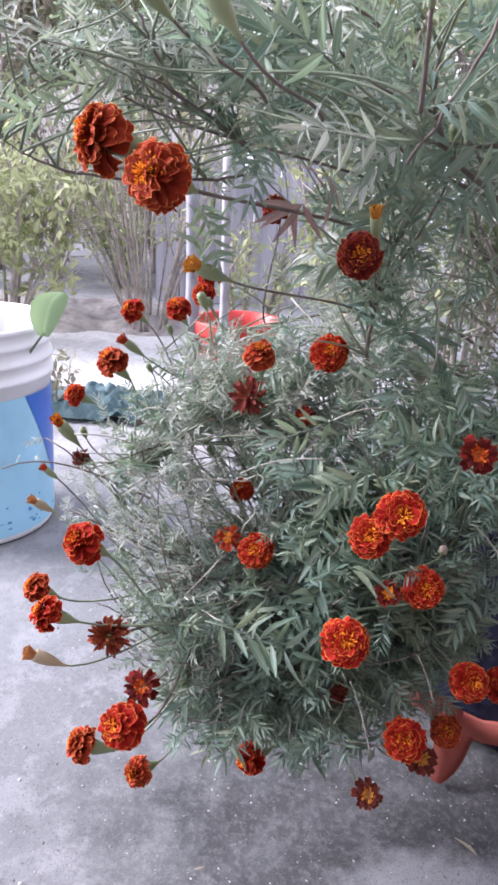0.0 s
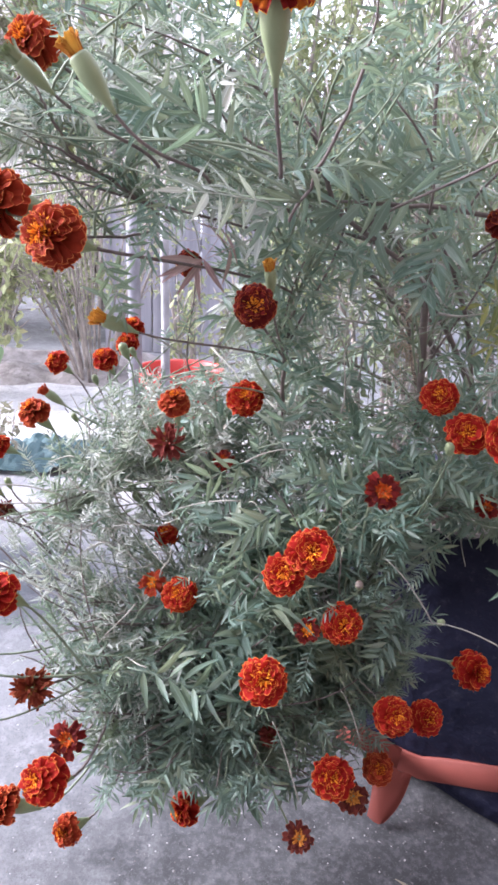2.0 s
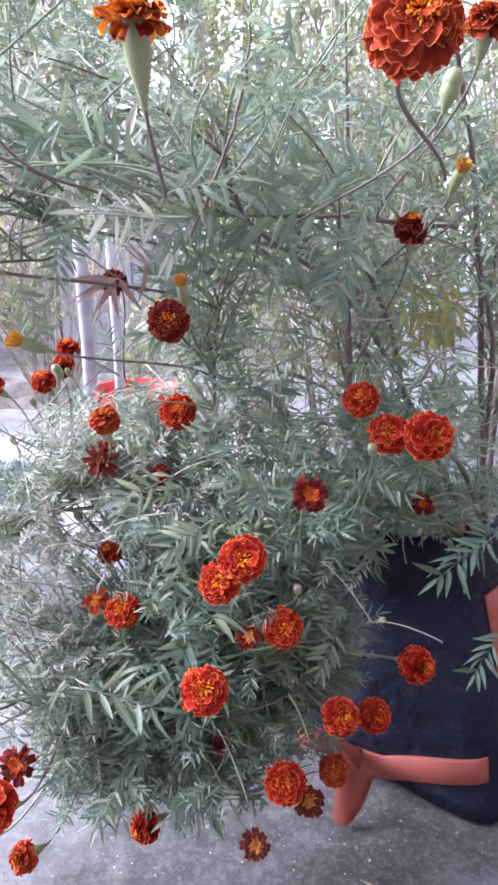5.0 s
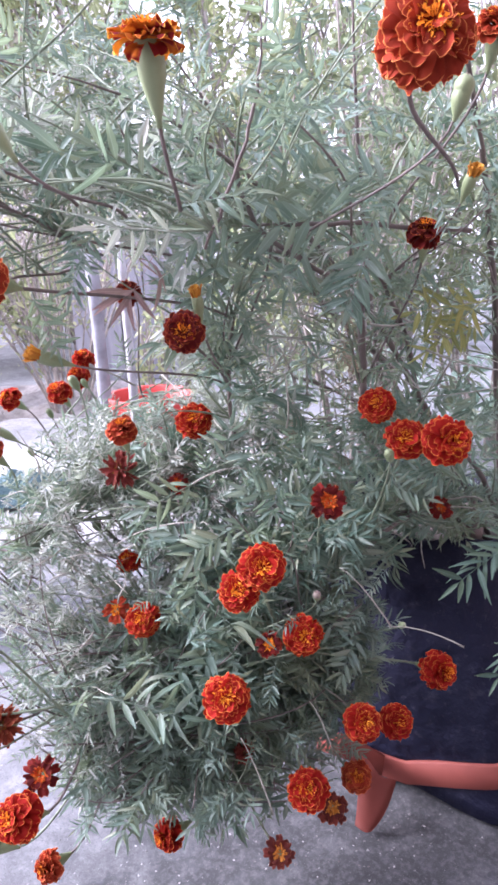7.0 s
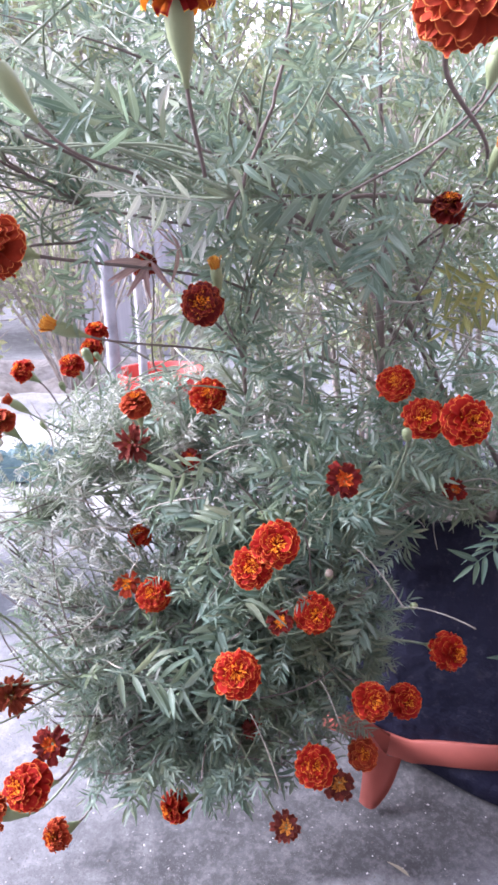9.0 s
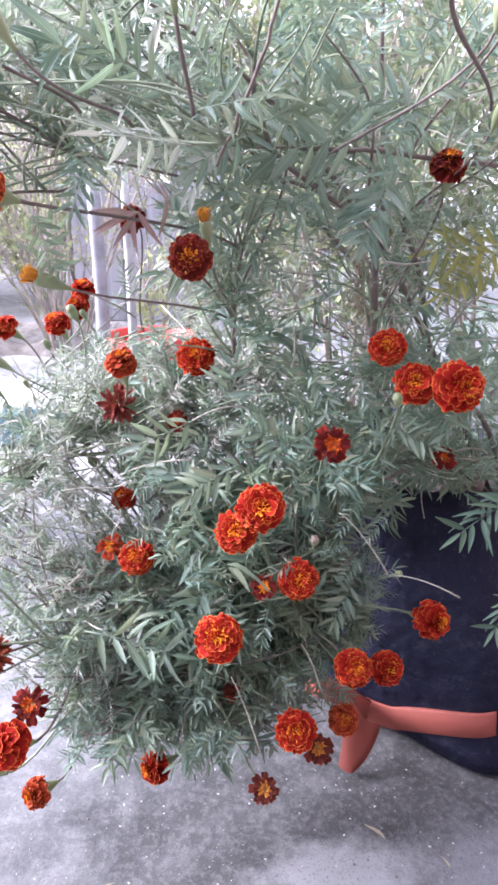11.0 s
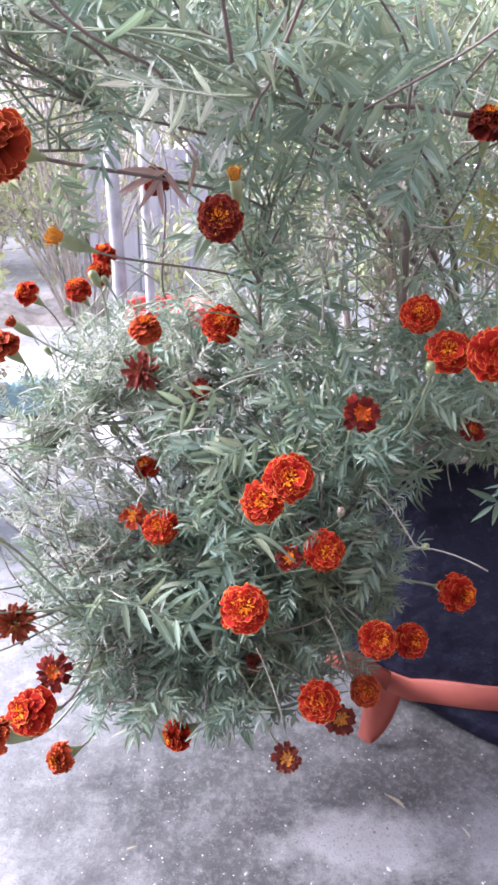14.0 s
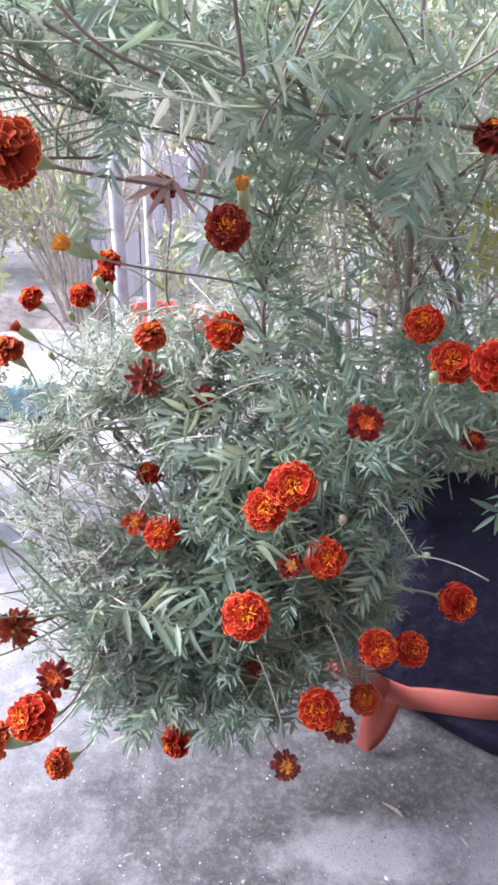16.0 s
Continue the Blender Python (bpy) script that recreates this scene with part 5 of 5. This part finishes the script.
def from_limb(tip, reach=0.16, under=0.0):
    """A point on a limb from which a shoot could reach tip, and the limb's direction there."""
    d = np.linalg.norm(BOUGH_PTS - tip, axis=1)
    cost = np.abs(d - reach * rng.uniform(0.6, 1.2)) + 0.35 * np.maximum(0, BOUGH_PTS[:, 2] - tip[2] - 0.12) + 0.4 * np.maximum(0, tip[2] + 0.03 - BOUGH_PTS[:, 2]) * (tip[2] < 0.3)
    cost += under * np.maximum(0, BOUGH_PTS[:, 2] - tip[2] + 0.03)
    i = int(np.argmin(cost + rng.uniform(0, 0.02, len(cost))))
    return BOUGH_PTS[i], unit(BOUGH_DIR[i])


SHOOTS = Soup()
POS = np.array(PLANT.location)


def shoot(tip, size, spacing=0.022, first=0.12, sag=0.0, kind=0, reach=0.16):
    if not within_bush(tip, True):
        return
    p0, d0 = from_limb(tip, reach, 1.2 if tip[2] > 0.22 else 0.4)
    ln = np.linalg.norm(tip - p0)
    p1 = p0 + d0 * ln * 0.12 + np.array((0, 0, 0.05)) * ln + (tip - p0) * 0.2 + rng.normal(0, 0.10, 3) * ln
    p2 = tip - unit(tip - p0 + np.array((0, 0, -sag * ln)) + rng.normal(0, 0.35, 3) * ln) * ln * 0.35
    c = bezier(p0, p1, p2, tip, 12)
    if c[:, 1].min() > 0.1 and any(outline_place(q)[2] for q in c[2:]):
        return
    v, f = tube(c - POS, 0.0011, 0.0005, 5)
    if tip[1] < 0.50 and tip[2] < 0.62:
        piece("twig", mesh_from("twig", v, f), STEM if rng.random() < 0.45 else STEM_BROWN, PLANT)
    else:
        SHOOTS.add(v, f)
    leafy(c, first, spacing, size, 0.1, kind)


def cloud(center, radii, count, size, **kw):
    for k in range(count):
        while True:
            q = rng.uniform(-1, 1, 3)
            if q @ q <= 1:
                break
        shoot(np.array(center) + q * np.array(radii), size * rng.uniform(0.8, 1.2), **kw)


cloud((0.00, 0.47, 0.17), (0.11, 0.08, 0.12), 32, 0.048)
cloud((-0.06, 0.45, 0.22), (0.09, 0.06, 0.11), 36, 0.042, spacing=0.020)
cloud((-0.07, 0.47, 0.24), (0.09, 0.06, 0.11), 16, 0.038, spacing=0.020, kind=4)
cloud((0.02, 0.46, 0.13), (0.13, 0.06, 0.07), 34, 0.042, spacing=0.020)
cloud((0.10, 0.49, 0.36), (0.12, 0.07, 0.11), 46, 0.060)
cloud((0.08, 0.47, 0.20), (0.09, 0.06, 0.12), 28, 0.055)
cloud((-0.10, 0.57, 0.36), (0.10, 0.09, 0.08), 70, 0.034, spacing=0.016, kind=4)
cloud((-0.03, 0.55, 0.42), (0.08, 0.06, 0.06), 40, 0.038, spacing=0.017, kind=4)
cloud((-0.06, 0.55, 0.37), (0.12, 0.09, 0.09), 45, 0.034, spacing=0.017)
cloud((-0.09, 0.48, 0.27), (0.08, 0.06, 0.08), 34, 0.036, spacing=0.017)
cloud((-0.10, 0.49, 0.28), (0.06, 0.05, 0.08), 24, 0.036, spacing=0.017, kind=4)
cloud((0.08, 0.60, 0.51), (0.15, 0.11, 0.10), 40, 0.052)
cloud((0.11, 0.63, 0.52), (0.09, 0.05, 0.08), 26, 0.044, kind=4)
cloud((0.23, 0.56, 0.50), (0.11, 0.08, 0.12), 38, 0.052)
cloud((0.06, 0.52, 0.68), (0.18, 0.13, 0.09), 76, 0.046)
cloud((-0.02, 0.54, 0.68), (0.10, 0.08, 0.06), 24, 0.042, kind=4)
cloud((0.25, 0.55, 0.68), (0.15, 0.14, 0.12), 42, 0.050)
cloud((0.20, 0.78, 0.48), (0.24, 0.10, 0.14), 18, 0.060)
cloud((0.16, 0.53, 0.21), (0.06, 0.04, 0.10), 40, 0.046)
cloud((0.25, 0.52, 0.35), (0.03, 0.03, 0.05), 14, 0.034, spacing=0.018)
cloud((0.07, 0.59, 0.23), (0.12, 0.05, 0.10), 20, 0.050)
cloud((0.30, 0.64, 0.56), (0.11, 0.08, 0.12), 18, 0.052)
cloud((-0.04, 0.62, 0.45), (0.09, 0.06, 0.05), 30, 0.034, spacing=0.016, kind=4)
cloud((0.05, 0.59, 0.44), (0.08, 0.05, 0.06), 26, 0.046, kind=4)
cloud((0.34, 0.70, 0.36), (0.11, 0.06, 0.05), 30, 0.045)
cloud((0.31, 0.60, 0.37), (0.06, 0.05, 0.05), 12, 0.05)
cloud((0.34, 0.46, 0.32), (0.05, 0.05, 0.09), 12, 0.065)
cloud((0.10, 0.36, 0.73), (0.16, 0.06, 0.06), 14, 0.048)
cloud((-0.15, 0.46, 0.68), (0.09, 0.09, 0.07), 24, 0.040)
cloud((-0.02, 0.66, 0.78), (0.16, 0.10, 0.07), 32, 0.046)
cloud((-0.08, 0.62, 0.74), (0.12, 0.08, 0.05), 26, 0.044, kind=4)
cloud((-0.04, 0.60, 0.81), (0.13, 0.09, 0.06), 22, 0.046)
cloud((-0.08, 0.42, 0.69), (0.08, 0.05, 0.05), 26, 0.046, kind=4)
cloud((0.14, 0.49, 0.23), (0.04, 0.03, 0.05), 26, 0.034, spacing=0.016)
cloud((0.17, 0.50, 0.30), (0.03, 0.03, 0.04), 16, 0.032, spacing=0.016)
cloud((0.09, 0.46, 0.13), (0.05, 0.03, 0.035), 18, 0.038)
cloud((-0.09, 0.44, 0.17), (0.05, 0.04, 0.05), 18, 0.040)
cloud((0.12, 0.47, 0.15), (0.05, 0.04, 0.05), 20, 0.042)
cloud((0.10, 0.57, 0.435), (0.11, 0.05, 0.05), 40, 0.048)
cloud((0.00, 0.54, 0.40), (0.07, 0.05, 0.07), 18, 0.040, kind=4)
cloud((0.19, 0.51, 0.23), (0.03, 0.03, 0.07), 40, 0.040)
cloud((-0.15, 0.55, 0.36), (0.06, 0.06, 0.05), 26, 0.034, spacing=0.02, kind=4)
tagged(piece("twig_mass", SHOOTS.mesh("twig_mass"), STEM, PLANT), kind="stuff")

for k in range(16):  # dead leaves that hang crumpled at the main stems
    p = np.array((0.182, 0.575, 0.545)) + rng.normal(0, 1, 3) * (0.012, 0.012, 0.035)
    leaf_at.append((p, unit(np.array((0.1, -0.1, -1)) + rng.normal(0, 0.35, 3)), unit(np.array((0, -1, 0.2)) + rng.normal(0, 0.5, 3)), rng.uniform(0.018, 0.034), (3, 6)[k % 2], 5))

# flower stalks, each running back to the nearest limb
for p, axis, r, long in FLOWERS:
    base = p - axis * r * long
    p0, d0 = from_limb(base - axis * 0.04, 0.09, 2.0)
    if p[2] < 0.31 and p[0] > 0.11:
        p0, d0 = np.array((0.105, 0.495, 0.29)) + rng.normal(0, 0.012, 3), unit((0.2, -0.3, -0.1))
    elif p[2] < 0.31 and p[0] < -0.08:
        p0, d0 = np.array((-0.02, 0.50, 0.27)) + rng.normal(0, 0.015, 3), unit((-0.6, -0.2, -0.1))
    elif p[2] < 0.2:
        p0, d0 = np.array((0.05, 0.49, 0.24)) + rng.normal(0, 0.015, 3), unit((0.1, -0.3, -0.5))
    if p[1] < 0.33:
        p0, d0 = base + np.array((0.040, 0.08, -0.025) if p[0] < 0 else (0.005, 0.03, -0.035) if p[0] < 0.1 else (0.06, 0.11, -0.035)), unit((0, -0.3, 0.3))
    ln = np.linalg.norm(base - p0)
    c = bezier(p0, p0 + d0 * ln * 0.12 + (base - p0) * 0.15, base - axis * min(0.035, ln * 0.35), base + axis * r * 0.1, 14)
    v, f = tube(c - POS, 0.0011, max(0.0008, min(0.0014, r * 0.065)), 6)
    piece("stalk", mesh_from("stalk", v, f), STEM if rng.random() < 0.7 and p[2] < 0.55 else STEM_BROWN, PLANT)
    leafy(c[:10], 0.05, 0.026, 0.052)

# cut and dried bare stalk ends
for p, q in (((0.205, 0.470, 0.312), (0.262, 0.445, 0.305)), ((0.075, 0.400, 0.265), (0.098, 0.395, 0.195)), ((-0.02, 0.47, 0.40), (0.045, 0.45, 0.425)), ((0.135, 0.46, 0.25), (0.152, 0.44, 0.215)),
             ((-0.10, 0.50, 0.40), (-0.16, 0.49, 0.415)), ((-0.09, 0.50, 0.37), (-0.135, 0.48, 0.385)), ((0.16, 0.45, 0.38), (0.20, 0.44, 0.33)), ((0.26, 0.62, 0.55), (0.21, 0.58, 0.61)),
             ((0.135, 0.485, 0.250), (0.170, 0.475, 0.232)), ((0.134, 0.480, 0.253), (0.143, 0.470, 0.234)), ((0.051, 0.450, 0.424), (0.063, 0.440, 0.414)), ((0.090, 0.455, 0.464), (0.047, 0.445, 0.458))):
    p, q = np.array(p), np.array(q)
    c = bezier(p, p + (q - p) * 0.3 + (0, 0, 0.008), p + (q - p) * 0.7 + (0, 0, 0.006), q, 8)
    v, f = tube(c - POS, 0.0004, 0.0007, 6)
    piece("dry_stalk", mesh_from("dry_stalk", v, f), STEM_PALE, PLANT, "bare dried stalk end")

# bare brown side shoots that reach out of the bush
for p, q in (((-0.115, 0.58, 0.315), (-0.247, 0.537, 0.357)), ((-0.06, 0.55, 0.28), (-0.208, 0.551, 0.385)), 
             ((-0.04, 0.54, 0.265), (-0.168, 0.494, 0.343)), ((-0.05, 0.53, 0.25), (-0.145, 0.497, 0.348)), ((-0.125, 0.537, 0.32), (-0.114, 0.536, 0.388)), ((0.00, 0.565, 0.33), (-0.082, 0.586, 0.454)),
             ((0.01, 0.55, 0.32), (-0.073, 0.542, 0.396)), ((-0.04, 0.59, 0.35), (-0.126, 0.62, 0.440)), ((0.02, 0.50, 0.20), (-0.09, 0.44, 0.235)),
             ((0.06, 0.50, 0.62), (-0.10, 0.44, 0.66)), ((0.10, 0.48, 0.66), (0.02, 0.40, 0.70)), ((0.18, 0.52, 0.62), (0.13, 0.42, 0.70)), ((0.22, 0.56, 0.60), (0.28, 0.48, 0.66))):
    p, q = np.array(p), np.array(q)
    c = bezier(p, p + (q - p) * 0.33 + rng.normal(0, 0.014, 3), p + (q - p) * 0.66 + rng.normal(0, 0.014, 3), q, 10)
    v, f = tube(c - POS, 0.0011, 0.0007, 6)
    piece("side_shoot", mesh_from("side_shoot", v, f), STEM_BROWN, PLANT)
    leafy(c, 0.15, 0.022, 0.026, 0.1, 4 if q[0] < 0 else 0)

# the nearest leaves are parts of their own, the rest one joined mass
leaf_at.sort(key=lambda q: q[0][1] + 0.5 * abs(q[0][0] - 0.06))
single = [q for q in leaf_at if 0 < q[5] < 4] + [q for q in leaf_at if not q[5]][:285]
COLOURS = {0: LEAF, 1: LEAF_RUST, 2: LEAF_YELLOW, 3: LEAF_FRESH}
SPECIAL = {}
for p, d, up, size, shape, kind in single:
    me = LEAF_MESHES[shape]
    if kind:
        if (shape, kind) not in SPECIAL:
            SPECIAL[shape, kind] = me.copy()
            SPECIAL[shape, kind].materials.clear()
            SPECIAL[shape, kind].materials.append(COLOURS[kind])
        me = SPECIAL[shape, kind]
    piece("leaf", me, None, PLANT, m=frame_of(p - POS, d, up, size))
for name, leaves, material, label in (("foliage", [q for q in leaf_at if not q[5]][285:], LEAF, ""), ("pale_foliage", [q for q in leaf_at if q[5] == 4], LEAF_PALE, "drying leaves with sun sheen in their colour"), ("dead_foliage", [q for q in leaf_at if q[5] == 5], LEAF_DEAD, "crumpled dead leaves")):
    mass = Soup()
    for p, d, up, size, shape, kind in leaves:
        v, f, uv = LEAF_SHAPES[shape]
        x = unit(d)
        y = unit(np.cross(up, x))
        z = np.cross(x, y)
        mass.add(p - POS + size * (v[:, :1] * x + v[:, 1:2] * y + v[:, 2:] * z), f, uv)
    tagged(piece(name, mass.mesh(name), material, PLANT, label), kind="stuff")

# dead straw-coloured twigs caught round the main stems
straw = Soup()
for k in range(300):
    p = np.array((0.17, 0.64, 0.50)) + rng.normal(0, 1, 3) * (0.09, 0.06, 0.09)
    d = unit(rng.normal(0, 1, 3) + (0, -0.3, 0.5)) * rng.uniform(0.03, 0.10)
    c = bezier(p, p + d * 0.3 + rng.normal(0, 0.006, 3), p + d * 0.7 + rng.normal(0, 0.006, 3), p + d, 6)
    straw.add(*tube(c - POS, rng.uniform(0.0006, 0.0013), 0.0004, 4))
tagged(piece("dry_twig_mass", straw.mesh("dry_twig_mass"), STEM_PALE, PLANT, "tangle of dry straw-coloured twigs"), kind="stuff")

# fine bare stalks at the thin shoulder of the bush
bare = Soup()
for k in range(70):
    p = np.array((-0.05, 0.52, 0.35)) + rng.normal(0, 1, 3) * (0.035, 0.04, 0.05)
    d = unit(rng.normal(0, 0.5, 3) + (-0.8, -0.4, 0.25)) * rng.uniform(0.02, 0.05)
    c = bezier(p, p + d * 0.3 + rng.normal(0, 0.004, 3), p + d * 0.7 + rng.normal(0, 0.004, 3), p + d, 6)
    bare.add(*tube(c - POS, rng.uniform(0.0004, 0.0008), 0.0003, 4))
tagged(piece("bare_twig_mass", bare.mesh("bare_twig_mass"), STEM_PALE, PLANT, "fine bare dry stalks"), kind="stuff")

# ---- litter on the concrete ----
litter = Soup()
for k in range(2600):
    x, y = rng.uniform(-0.35, 0.5), 0.30 + 0.85 * rng.random() ** 1.6
    s = rng.uniform(0.0004, 0.0012) * (1 + 0.8 * (rng.random() < 0.05))
    v, f = lathe([(s * 0.6, 0.0), (s, s * 0.4), (s * 0.5, s * 0.9)], 5)
    v[:, 0] *= rng.uniform(0.6, 1.8)
    a = rng.uniform(0, 6.28)
    v[:, :2] = v[:, :2] @ np.array(((math.cos(a), -math.sin(a)), (math.sin(a), math.cos(a))))
    litter.add(v + (x, y, 0.001), f)
lm = Mat("pale grit", 0.8, 0.3)
lm.link(lm.ramp(island(lm), (0.0, (0.10, 0.09, 0.085)), (0.6, (0.20, 0.197, 0.20)), (1.0, (0.45, 0.445, 0.45))), "Base Color")
for x, y, turn, ln in ((0.230, 0.472, 2.3, 0.026), (-0.045, 0.428, 0.4, 0.010), (0.286, 0.440, 1.9, 0.014)):
    v, f, uv = leaflet((0, 0, 0), (1, 0, 0.05), (0, 0, 1), 1.0, 0.22, 0.12, 0.3)
    tagged(piece("fallen_leaflet", mesh_from("fallen_leaflet", v * ln, f, uv), LEAF_DRY, m=pose(x, y, 0.004, 0, 0, math.degrees(turn))), "curled dry leaflet fallen on the concrete", "leaf", "fallen leaflets")
tagged(piece("grit", litter.mesh("grit"), lm.m), "pale grit and crumbs scattered on the concrete", "grit", kind="stuff")
